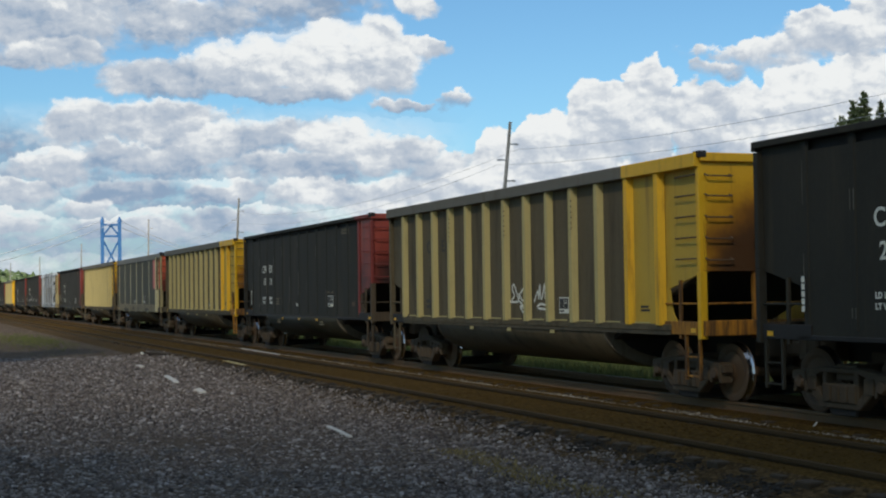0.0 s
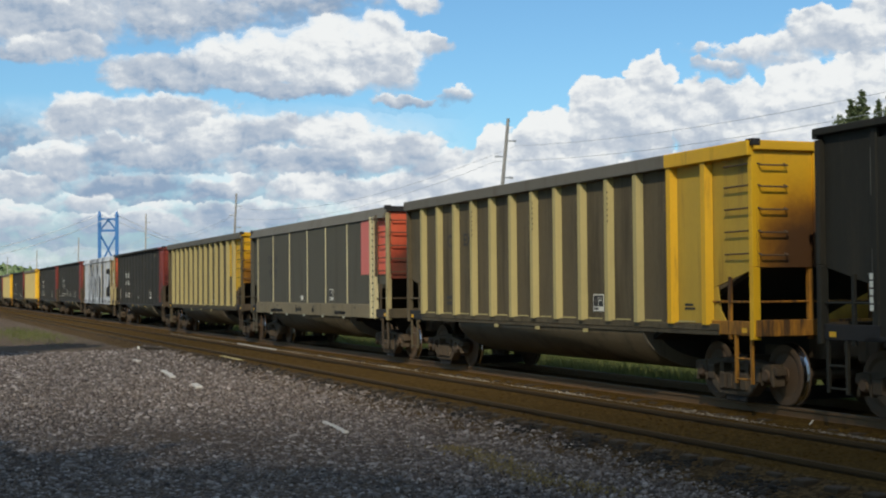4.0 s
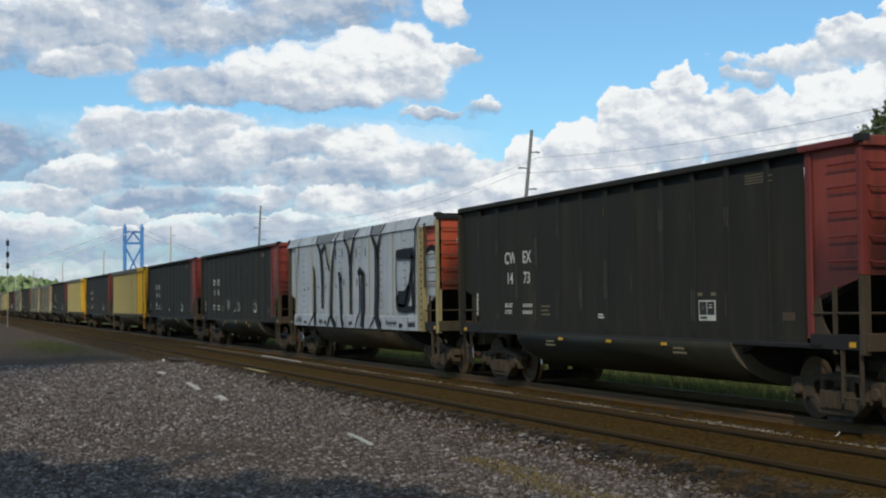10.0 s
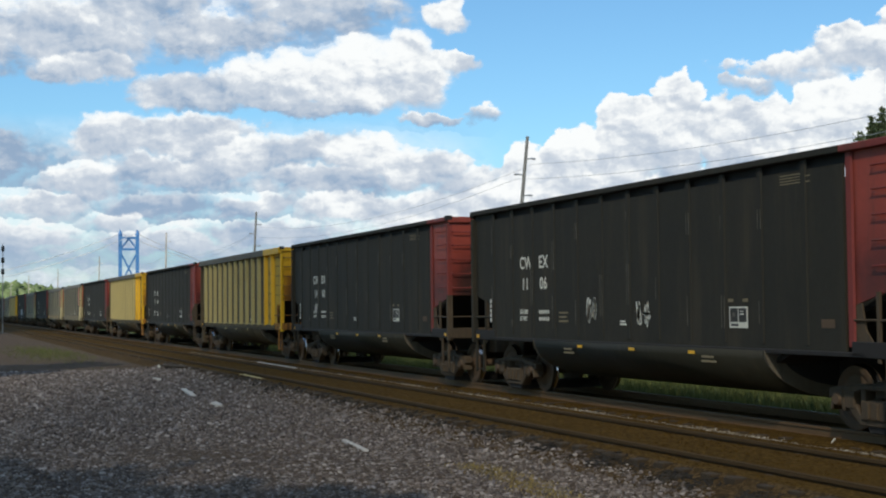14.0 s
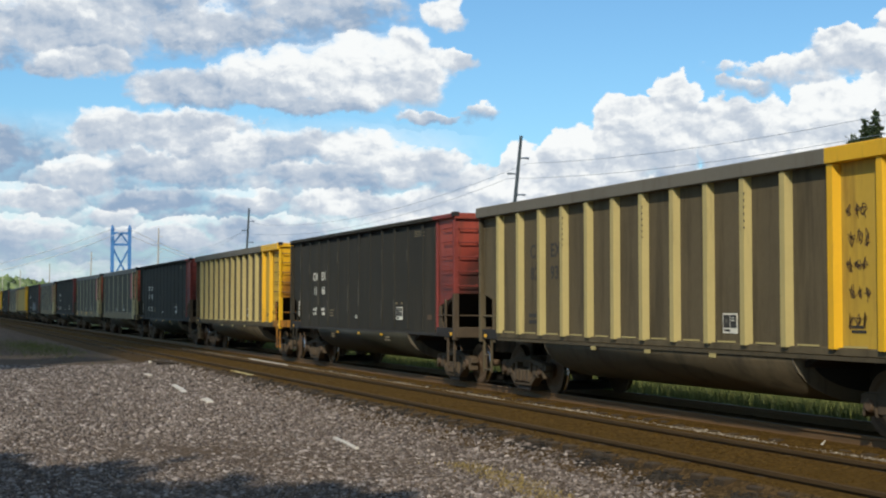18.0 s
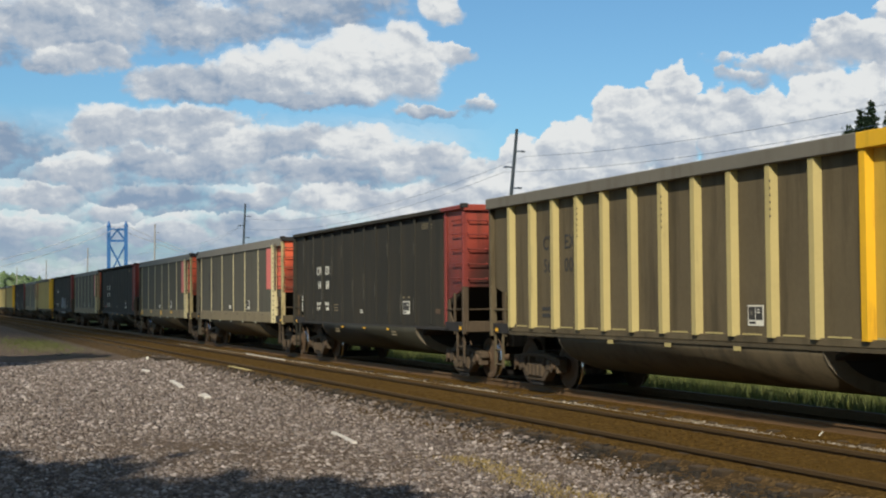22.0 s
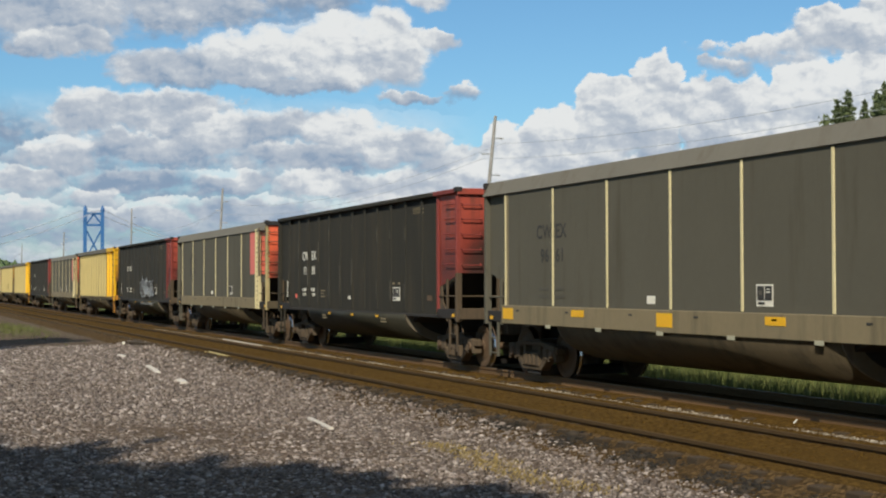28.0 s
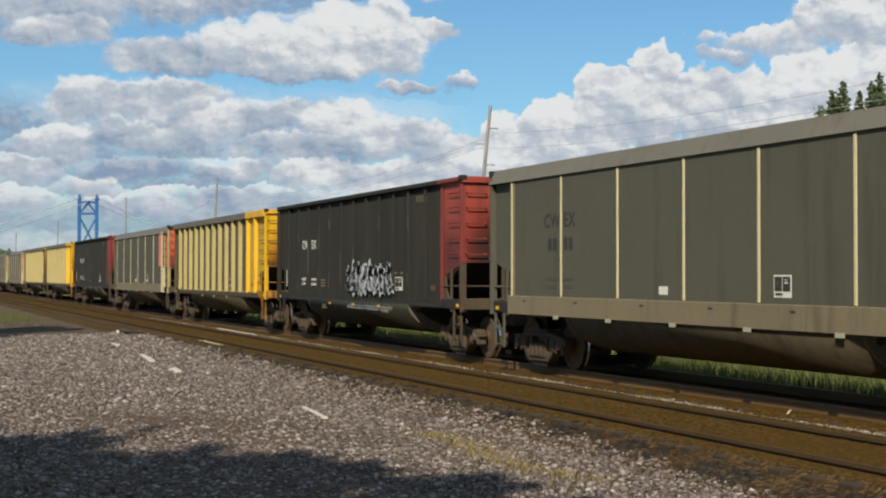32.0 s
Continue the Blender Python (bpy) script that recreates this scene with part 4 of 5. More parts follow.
def graffiti():
    r = random.Random(4)
    for pts in (((0, 0.36), (0.44, 0.36), (0.37, 0.55), (0.24, 0.71), (0.17, 0.60), (0.27, 0.48), (0.14, 0.39)), ((0.44, 0.34), (0.54, 0.50), (0.71, 0.62)),
                ((0.46, 0.51), (0.65, 0.39), (0.75, 0.40)), ((0.48, 0.39), (0.71, 0.25), (0.54, 0.26), (0.78, 0.08)),
                ((1.22, 0.35), (1.39, 0.57), (1.43, 0.40), (1.48, 0.69), (1.53, 0.41), (1.63, 0.54), (1.69, 0.70), (1.72, 0.40)),
                ((1.80, 0.56), (1.94, 0.60), (1.80, 0.45), (1.96, 0.38)), ((1.33, 0.25), (1.50, 0.31), (1.75, 0.29)), ((1.39, 0.23), (1.80, 0.20), (1.92, 0.12))):
        bm = bmesh.new()
        stroke(bm, [(7.29 + a, 1.22 + b) for a, b in pts], 0.045, -1.507)
        part("graffiti_tag", bm, M["chalk"], CARS[-6], "thin white spray-paint tag")
    for n, tags, y, wd in ((1, ((5.6, 1.45, 0.42, 0.5), (7.5, 1.38, 0.5, 0.55)), -1.506, 0.035),
                           (2, ((2.7, 1.70, 0.3, 0.24),), -1.506, 0.03)):
        for s, z, w, h in tags:
            tag(CARS[n], r, s, z, w, h, 26, wd, y, M["chalk"], "thin white spray-paint tag")
    for k in range(5):
        tag(CARS[3], r, 12.62 + 0.05 * (k % 2), 1.45 + 0.36 * k, 0.46, 0.26, 26, 0.013, -1.506, M["wheel"], "thin black spray-paint tag on the yellow panel")
    # the big worn white tag
    for k, (s, w) in enumerate(((6.9, 0.8), (7.7, 0.9), (8.6, 0.8), (9.4, 1.0))):
        tag(CARS[11], r, s, 1.28, w, 0.92, 30, 0.10, -1.566 if k % 2 else -1.5655, M["white"], "worn white spray-paint tag")
        tag(CARS[11], r, s, 1.25, w, 0.55, 24, 0.14, -1.567, M["white"], "worn white spray-paint tag")
    tag(CARS[11], r, 6.95, 0.93, 3.5, 0.09, 30, 0.05, -1.556, M["white"], "worn white spray-paint tag")
    for s, z, w, h in ((2.95, 1.06, 1.5, 0.14), (6.0, 1.08, 0.7, 0.2), (7.86, 1.10, 0.2, 0.16), (10.2, 1.08, 1.0, 0.12)):
        tag(CARS[-3], r, s, z, w, h, 22, 0.05, -1.594, M["dim_mark"], "smudged black spray-paint tag")
    tag(CARS[11], r, 7.0, 1.30, 3.6, 0.45, 70, 0.09, -1.568, M["white"], "worn white spray-paint tag")
    # outlines of tall letters on the pale car
    car, y = CARS[0], -1.603
    strokes = [
        ([(1.47, 3.86), (1.45, 3.60), (1.30, 3.2), (1.16, 2.6), (1.18, 1.4)], [0.06, 0.06, 0.08, 0.05, 0.03]),
        ([(3.24, 2.92), (3.36, 2.5), (3.38, 1.5), (3.46, 1.05)], [0.10, 0.20, 0.26, 0.34]),
        ([(3.40, 1.45), (2.62, 1.04)], [0.10, 0.06]),
        ([(3.50, 3.86), (3.72, 3.60), (4.10, 3.30), (4.28, 2.7), (4.32, 1.60)], [0.10, 0.10, 0.22, 0.26, 0.16]),
        ([(4.24, 3.32), (4.62, 3.50), (4.90, 3.0), (5.15, 2.75)], [0.14, 0.12, 0.12, 0.14]),
        ([(5.92, 3.86), (5.80, 3.60), (5.48, 3.0), (5.34, 2.2), (5.30, 1.40), (5.80, 1.04)], [0.10, 0.10, 0.16, 0.22, 0.26, 0.20]),
        ([(5.28, 1.42), (4.80, 1.04)], [0.16, 0.10]),
        ([(6.24, 2.55), (6.34, 1.9), (6.40, 1.3), (6.62, 1.05)], [0.20, 0.24, 0.22, 0.24]),
        ([(6.10, 2.56), (6.24, 2.62), (6.42, 2.40)], [0.10, 0.12, 0.14]),
        ([(6.52, 3.86), (6.74, 3.60), (7.18, 3.25), (7.36, 2.6), (7.40, 1.42)], [0.10, 0.10, 0.18, 0.24, 0.16]),
        ([(7.92, 3.86), (7.76, 3.60), (7.50, 3.2), (7.38, 2.9)], [0.12, 0.12, 0.16, 0.20]),
        ([(8.10, 2.56), (8.34, 2.66), (8.58, 2.52)], [0.16, 0.18, 0.18]),
        ([(8.24, 2.60), (8.28, 1.7), (8.16, 1.35)], [0.12, 0.10, 0.08]),
        ([(8.58, 2.62), (8.58, 1.7), (8.48, 1.05)], [0.30, 0.34, 0.36]),
        ([(8.10, 1.38), (7.80, 1.05)], [0.08, 0.06]),
        ([(9.22, 3.86), (9.40, 3.60), (9.72, 3.34), (9.88, 3.0), (9.86, 2.0), (9.82, 1.40), (10.20, 1.05)], [0.10, 0.10, 0.22, 0.34, 0.36, 0.34, 0.34]),
        ([(10.38, 3.86), (10.24, 3.60), (10.02, 3.25), (9.92, 3.0)], [0.10, 0.10, 0.16, 0.2]),
        ([(9.70, 1.38), (9.18, 1.05)], [0.08, 0.06]),
        ([(11.58, 2.98), (12.94, 2.98)], [0.24, 0.30]),
        ([(12.86, 2.95), (12.78, 2.4), (12.92, 1.62)], [0.24, 0.20, 0.24]),
        ([(11.66, 1.95), (11.72, 1.62), (12.98, 1.58)], [0.22, 0.24, 0.12]),
        ([(11.70, 1.84), (12.30, 1.86), (12.62, 2.2)], [0.40, 0.44, 0.16]),
        ([(11.57, 3.05), (11.54, 2.3), (11.60, 1.80)], [0.06, 0.06, 0.10]),
        ([(12.76, 2.55), (12.52, 2.1), (12.22, 1.66)], [0.14, 0.12, 0.08]),
        ([(13.18, 3.86), (13.12, 3.60), (13.05, 2.9), (12.98, 1.45)], [0.10, 0.10, 0.08, 0.05]),
    ]
    # grey wash between the arms of the tall letters
    for s0, s1, sm in ((3.50, 5.92, 4.7), (6.52, 7.92, 7.2), (9.22, 10.38, 9.8)):
        bm = bmesh.new()
        stroke(bm, [((s0 + s1) / 2, 3.85), ((s0 + s1) / 2, 3.62)], [(s1 - s0) * 0.9, (s1 - s0) * 0.62], y + 0.003)
        part("graffiti_fill", bm, M["wash"], car, "thin grey spray-paint wash")
    for pts, w in strokes:
        bm = bmesh.new()
        stroke(bm, [(a + 0.14, b) for a, b in pts], w, y if pts[0][1] < 3.59 else y - 0.003)
        part("graffiti_stroke", bm, M["ink"], car, "black spray-paint letter stroke")
    # pale runs and scratches inside the strokes
    for s0, z0, s1, z1 in ((3.46, 2.6, 3.52, 1.5), (4.36, 2.9, 4.44, 1.9), (5.46, 2.8, 5.44, 1.6), (6.50, 2.3, 6.52, 1.5), (7.46, 2.9, 7.52, 1.8), (8.72, 2.5, 8.66, 1.4), (9.96, 3.1, 10.06, 2.2), (10.0, 2.3, 9.90, 1.6)):
        bm = bmesh.new()
        stroke(bm, [(s0 + (s1 - s0) * q / 8 + r.uniform(-0.07, 0.07), z0 + (z1 - z0) * q / 8) for q in range(9)], 0.022, y - 0.006)
        part("graffiti_scratch", bm, M["wash"], car, "pale scratch in the black paint")
    # small dark ovals beside the letters
    for s0, z0, h in ((5.86, 3.02, 0.36), (6.56, 3.06, 0.30), (7.98, 3.02, 0.30), (8.86, 3.02, 0.28), (5.88, 2.18, 0.14), (6.72, 2.24, 0.20), (8.02, 2.20, 0.24), (8.98, 2.2, 0.10), (4.72, 2.18, 0.12), (2.62, 2.16, 0.10), (2.16, 2.14, 0.08), (3.84, 2.2, 0.10), (4.76, 2.76, 0.08), (11.3, 3.0, 0.14)):
        bm = bmesh.new()
        stroke(bm, [(s0, z0), (s0 + 0.01, z0 + h * 0.5), (s0, z0 + h)], [0.04, 0.11, 0.05], -1.5645)
        part("graffiti_dot", bm, M["dim_mark"], car, "small dark spray mark")
    for z in (3.52, 1.44):
        for i in range(60):
            plate(car, "rivet", 1.2 + 0.2 * i, 1.225 + 0.2 * i, z, z + 0.025, M["wash"], -1.5605)
    plate(car, "graffiti_fill", 13.54, 14.56, 2.18, 3.08, M["white"], -1.472, "white spray-paint bubble on the red end")
    for y0, z0, w, h in ((-0.90, 3.02, 0.22, 0.34), (-0.74, 2.90, 0.20, 0.46), (-0.98, 3.24, 0.14, 0.18)):
        bm = bmesh.new()
        ring = [(y0 + w * (0.5 + 0.08 * (q % 3)) * math.cos(q * math.tau / 14), z0 + h * (0.46 + 0.06 * (q % 2)) * math.sin(q * math.tau / 14)) for q in range(14)]
        prism(bm, ring, 0, HALF + 0.001 + 0.001 * w, HALF + 0.004 + 0.002 * w)
        part("graffiti_fill", bm, M["white"], car, "white paint splash on the red end")
    for pts in ([(13.56, 2.78), (13.70, 2.98), (14.05, 3.08), (14.38, 3.0), (14.52, 2.75), (14.56, 2.25)],):
        bm = bmesh.new()
        stroke(bm, pts, 0.15, -1.478)
        part("graffiti_stroke", bm, M["ink"], car, "black spray-paint letter stroke")
    for s, w, h in ((1.15, 0.75, 0.26), (2.15, 0.30, 0.12), (4.0, 0.42, 0.20), (4.55, 0.30, 0.14), (7.25, 0.34, 0.16), (10.75, 0.95, 0.24), (11.85, 0.30, 0.14), (12.55, 0.60, 0.22)):
        tag(car, r, s, 1.08, w, h, 36, 0.024, -1.594, M["ink"], "small black spray-paint tag")
    for c in (1.9, 4.0, 6.1, 8.1, 10.1, 12.1):
        for i in range(10):
            plate(car, "seam_mark", c + 0.06, c + 0.28, 1.60 + 0.19 * i, 1.625 + 0.19 * i, M["wash"], -1.562)


def letter_train():
    for n, num, load, light in ((-7, "2413", None, None), (-5, "1511", "241700", "44300"), (-1, "1473", None, None), (1, "1106", None, None), (2, "1410", None, None),
                                (4, "1166", "242100", "43900"), (6, "1488", "241700", "44300"), (9, "1181", "241900", "44100"), (11, "", None, None), (14, "", None, None)):
        letter_black(CARS[n], num, load, light)
    for n, num in ((-6, ""), (-4, ""), (-2, ""), (3, "8293"), (5, "5600"), (12, ""), (15, "")):
        letter_ribbed(CARS[n], num)
    for n, num, sq in ((-3, "9302", False), (7, "", False), (8, "9661", True), (10, "", False), (13, "", False)):
        letter_smooth(CARS[n], num, sq)
    plate(CARS[9], "side_reflector", 1.80, 1.98, 1.42, 1.54, M["coral"], -1.503, "small bright red square")
    graffiti()


letter_train()


# ---- poles, bridge, hills, trees ----
def utility_pole(x, y, height=20.0, lean=0.3):
    base = tagged(new("utility_pole"), "tall grey wooden power pole with three arms", "utility pole", "poles along the tracks")
    base.location = (x - 0.3 * lean, y - 0.75 * lean, -0.7)
    tip = Vector((0.36 * lean, 0.93 * lean, height))
    bm = bmesh.new()
    rod(bm, (0, 0, 0), tip, 0.27, 10, 0.17)
    part("pole", bm, M["wood"], base)
    for i, (z, side) in enumerate(((height - 2.4, 1), (height - 4.1, -1), (height - 6.3, 1))):
        c = tip * (z / height)
        bm = bmesh.new()
        rod(bm, c, c + Vector((0, side * 0.75, 0.06)), 0.085, 6)
        rod(bm, c + Vector((0, side * 0.75, 0.06)), c + Vector((0, side * 1.15, 0.02)), 0.12, 8, 0.09)
        part("insulator_arm", bm, M["wire"], base)
    return base


POLES = [(-18, 59), (-134.76, 59.55), (-252.2, 57.1), (-370.9, 59.9), (-488, 56), (-600, 52), (-715, 48), (-830, 46)]
for (px, py), lean, tall in zip(POLES, (0.4, 2.0, 1.0, 0.3, 0.5, 0.2, 0.3, 0.2), (20, 20.5, 20.4, 23, 21, 20, 20, 20)):
    utility_pole(px, py, tall, lean)


def wire(a, b, sag, r=0.017, n=16):
    bm = bmesh.new()
    tube(bm, [Vector(a).lerp(Vector(b), i / n) - Vector((0, 0, 4 * sag * (i / n) * (1 - i / n))) for i in range(n + 1)], r, 5)
    tagged(part("power_line", bm, M["wire"]), "thin sagging power line between poles", "power line", "power lines")


for (ax, ay), (bx, by) in zip(POLES, POLES[1:]):
    for z, side in ((16.9, 1), (15.2, -1), (13.0, 1)):
        wire((ax, ay + side * 1.15, z), (bx, by + side * 1.15, z), 2.4)


def railway_signal(x, y):
    """A slim mast with three dark lamp heads."""
    base = tagged(new("railway_signal"), "slim railway signal mast with three dark lamp heads", "signal")
    base.location = (x, y, LOT_Z)
    bm = bmesh.new()
    rod(bm, (0, 0, 0), (0, 0, 8.6), 0.05, 8, 0.04)
    part("mast", bm, M["wood"], base)
    for z in (8.1, 7.0, 5.9):
        bm = bmesh.new()
        box(bm, 0.05, 0.22, -0.15, 0.15, z - 0.27, z + 0.27)
        head = part("lamp_head", bm, M["dim_mark"], base, bevel=0.06)
        bm = bmesh.new()
        rod(bm, (0.22, 0, z), (0.40, 0, z - 0.03), 0.10, 10, 0.09)
        part("visor", bm, M["dim_mark"], head)


railway_signal(-140, 7.0)


def plank(name, label, a, b, width, height, z, mat, category="plank"):
    """A weathered board lying between two points of the ground."""
    a, b = Vector(a), Vector(b)
    bm = bmesh.new()
    half = (b - a).length / 2
    box(bm, -half, half, -width / 2, width / 2, 0, height)
    bmesh.ops.subdivide_edges(bm, edges=[e for e in bm.edges if e.calc_length() > half], cuts=4)
    for v in bm.verts:
        v.co.y += 0.25 * width * noise.noise((v.co.x * 2.0, z * 9, 1.0))
        v.co.z += 0.3 * height * noise.noise((v.co.x * 3.0, 4.0, z))
    ob = part(name, bm, mat)
    ob.location = (*((a + b) / 2), z)
    ob.rotation_euler.z = math.atan2(b.y - a.y, b.x - a.x)
    return tagged(ob, label, category)


plank("stick", "bleached wooden slat lying on the gravel", (-20.9, 6.12), (-19.2, 5.95), 0.065, 0.03, LOT_Z + 0.01, M["stick"], "stick")
plank("stick", "pale broken stick lying on the gravel", (-36.0, 6.25), (-33.2, 6.0), 0.12, 0.04, LOT_Z + 0.01, M["stick"], "stick")
plank("stick", "short pale stick lying on the gravel", (-30.4, 5.95), (-29.4, 5.85), 0.14, 0.05, LOT_Z + 0.01, M["stick"], "stick")
plank("stick", "small pale stick lying on the gravel", (-42.4, 6.5), (-41.2, 6.45), 0.12, 0.04, LOT_Z + 0.01, M["stick"], "stick")
plank("plank", "yellowish board lying in the track bed", (-39.0, 8.42), (-36.0, 8.36), 0.16, 0.06, -0.12, M["rib_tan"])
plank("plank", "pale board lying between the two tracks", (-48.2, 11.0), (-42.5, 10.88), 0.07, 0.03, -0.10, M["stick"])
# flat slab added for a dark patch on the ground
plank("plank", "dark flat slab beside the empty track", (-48.0, 7.75), (-45.8, 8.2), 0.5, 0.05, -0.14, M["tie"])


def post_stub(x, y):
    bm = bmesh.new()
    rod(bm, (0, 0, -0.2), (0, 0, 0.16), 0.06, 8, 0.05)
    ob = part("marker_stub", bm, M["chalk"])
    ob.location = (x, y, LOT_Z)
    tagged(ob, "small white marker stub at the track's edge", "marker")


post_stub(-49.0, 7.66)
bm = bmesh.new()
rod(bm, (0, 0, 0), (0.06, 0.02, 0.07), 0.014, 6, 0.010)
paper = part("pale_stake", bm, M["chalk"])
paper.location = (-16.23, 11.75, -0.16)
tagged(paper, "short pale stake leaning in the ballast", "stake")


def build_bridge():
    d, az = 800.0, radians(82.3)
    base = tagged(new("suspension_bridge"), "blue steel suspension bridge tower with cross bracing", "bridge")
    base.location = (-d * math.sin(az), d * math.cos(az), 0)
    base.rotation_euler.z = az
    top, half = 44.0, 4.2
    for k in (-1, 1):
        bm = bmesh.new()
        prism(bm, [(k * half * 1.12 - 1.0, -0.9), (k * half * 1.12 + 1.0, -0.9), (k * half * 1.12 + 1.0, 0.9), (k * half * 1.12 - 1.0, 0.9)], 2, -8, top)
        part("tower_leg", bm, M["blue"], base)
        bm = bmesh.new()
        rod(bm, (k * half * 1.12, 0, top), (k * half * 1.12, 0, top + 3), 1.4, 8, 0.3)
        part("saddle", bm, M["blue"], base)
    bm = bmesh.new()
    w = half * 1.12
    for z0, z1 in ((top - 2.2, top - 1.0), (top - 8.6, top - 7.4), (12.0, 14.0)):
        box(bm, -w, w, -0.6, 0.6, z0, z1)
    part("strut", bm, M["blue"], base)
    for a, b in (((-w, 16.0), (w, top - 9.5)), ((w, 16.0), (-w, top - 9.5)), ((-w, top - 8.2), (0, top - 2)), ((w, top - 8.2), (0, top - 2))):
        bm = bmesh.new()
        rod(bm, (a[0], 0, a[1]), (b[0], 0, b[1]), 0.55, 6)
        part("brace", bm, M["blue"], base)
    for k in (-1, 1):
        bm = bmesh.new()
        for way, drop, run in ((-1, 30, 110), (1, 30, 110)):
            pts = [Vector((k * w * 0.9 + way * run * f * (0.9 if k > 0 else 1.0), 30 * way * f, top + 1 - drop * (1.6 * f - 0.6 * f * f))) for f in [i / 12 for i in range(13)]]
            tube(bm, pts, 0.16, 5)
        part("cable", bm, M["wire"], base)
    bm = bmesh.new()
    box(bm, -45, 45, -5, 5, 4.5, 6.0)
    part("deck", bm, M["blue"], base)


build_bridge()


def build_hills():
    """A wooded ridge far beyond the head of the track."""
    bm = bmesh.new()
    n, rows = 120, 6
    grid = []
    for i in range(n + 1):
        az = radians(70 + 60 * i / n)
        line = []
        for j in range(rows + 1):
            f = j / rows
            d = 1500 + 500 * f
            h = 46 * math.sin(f * math.pi / 2) * (0.8 + 0.5 * noise.noise((i * 0.09, 2.0, 0))) + 3 * noise.noise((i * 0.7, j * 1.0, 5))
            line.append(bm.verts.new((-d * math.sin(az), d * math.cos(az), h - 3)))
        grid.append(line)
    for i in range(n):
        for j in range(rows):
            bm.faces.new((grid[i][j], grid[i + 1][j], grid[i + 1][j + 1], grid[i][j + 1]))
    ob = part("hill", bm, M["field"])
    tagged(ob, "low wooded hills on the horizon", "hill", kind="structure")
    n = 2600
    az = np.radians(70 + 60 * rng.random(n))
    f = rng.random(n)
    d = 1480 + 480 * f
    h = np.array([46 * math.sin(b * math.pi / 2) * (0.8 + 0.5 * noise.noise(((a - 70) * 2 * 0.09, 2.0, 0))) for a, b in zip(np.degrees(az), f)])
    pts = np.stack([-d * np.sin(az), d * np.cos(az), h - 1], 1)
    scatter("far_woods", pts, rng.uniform(9, 18, n), M["woods"], "dense green woods covering the far hills", "woods", 0.8, 7)


build_hills()


def tree(x, y, height, spread, seed, label, ground=-0.7, leaves=2600, leaf=0.28):
    """Trunk, limbs and a crown of many small leaf clumps set along twigs."""
    r = random.Random(seed)
    base = tagged(new("tree"), label, "tree", "trees")
    base.location = (x, y, ground)
    bm = bmesh.new()
    rod(bm, (0, 0, 0), (0.1, 0, height * 0.55), height * 0.022, 10, height * 0.012)
    rod(bm, (0.1, 0, height * 0.55), (0.0, 0.1, height * 0.92), height * 0.012, 8, height * 0.004)
    tips = []
    for i in range(26):
        z = height * r.uniform(0.22, 0.85)
        a, l = r.uniform(0, math.tau), spread * r.uniform(0.5, 1.0) * (1.15 - 0.6 * z / height)
        end = Vector((l * math.cos(a), l * math.sin(a), z + l * r.uniform(0.5, 1.1)))
        end.z = min(end.z, height * r.uniform(0.93, 1.0))
        rod(bm, (0, 0, z), end, height * 0.007, 6, height * 0.002)
        tips.append((Vector((0, 0, z)), end))
    tips.append((Vector((0, 0, height * 0.6)), Vector((0, 0, height))))
    part("trunk", bm, M["bark"], base)
    pts, dirs = [], []
    for i in range(leaves):
        a, b = r.choice(tips)
        p = a.lerp(b, r.uniform(0.35, 1.05)) + Vector((r.gauss(0, 1), r.gauss(0, 1), r.gauss(0, 0.9))) * spread * 0.11
        pts.append(p)
    pts = np.array([tuple(p) for p in pts])
    rr = np.random.default_rng(seed)
    n = len(pts)
    a = rr.normal(size=(n, 3))
    a /= np.linalg.norm(a, axis=1, keepdims=True)
    b = np.cross(a, rr.normal(size=(n, 3)))
    b /= np.linalg.norm(b, axis=1, keepdims=True)
    s = (leaf * rr.uniform(0.5, 1.3, n))[:, None]
    v = np.stack([pts - a * s, pts + b * s * 0.5, pts + a * s, pts - b * s * 0.5], 1).reshape(-1, 3)
    faces = np.arange(4 * n).reshape(n, 4)
    part("crown", many("crown", v, faces, M["leaf"]), None, base)
    return base


def place(az, d):
    return -d * math.sin(radians(az)), d * math.cos(radians(az))


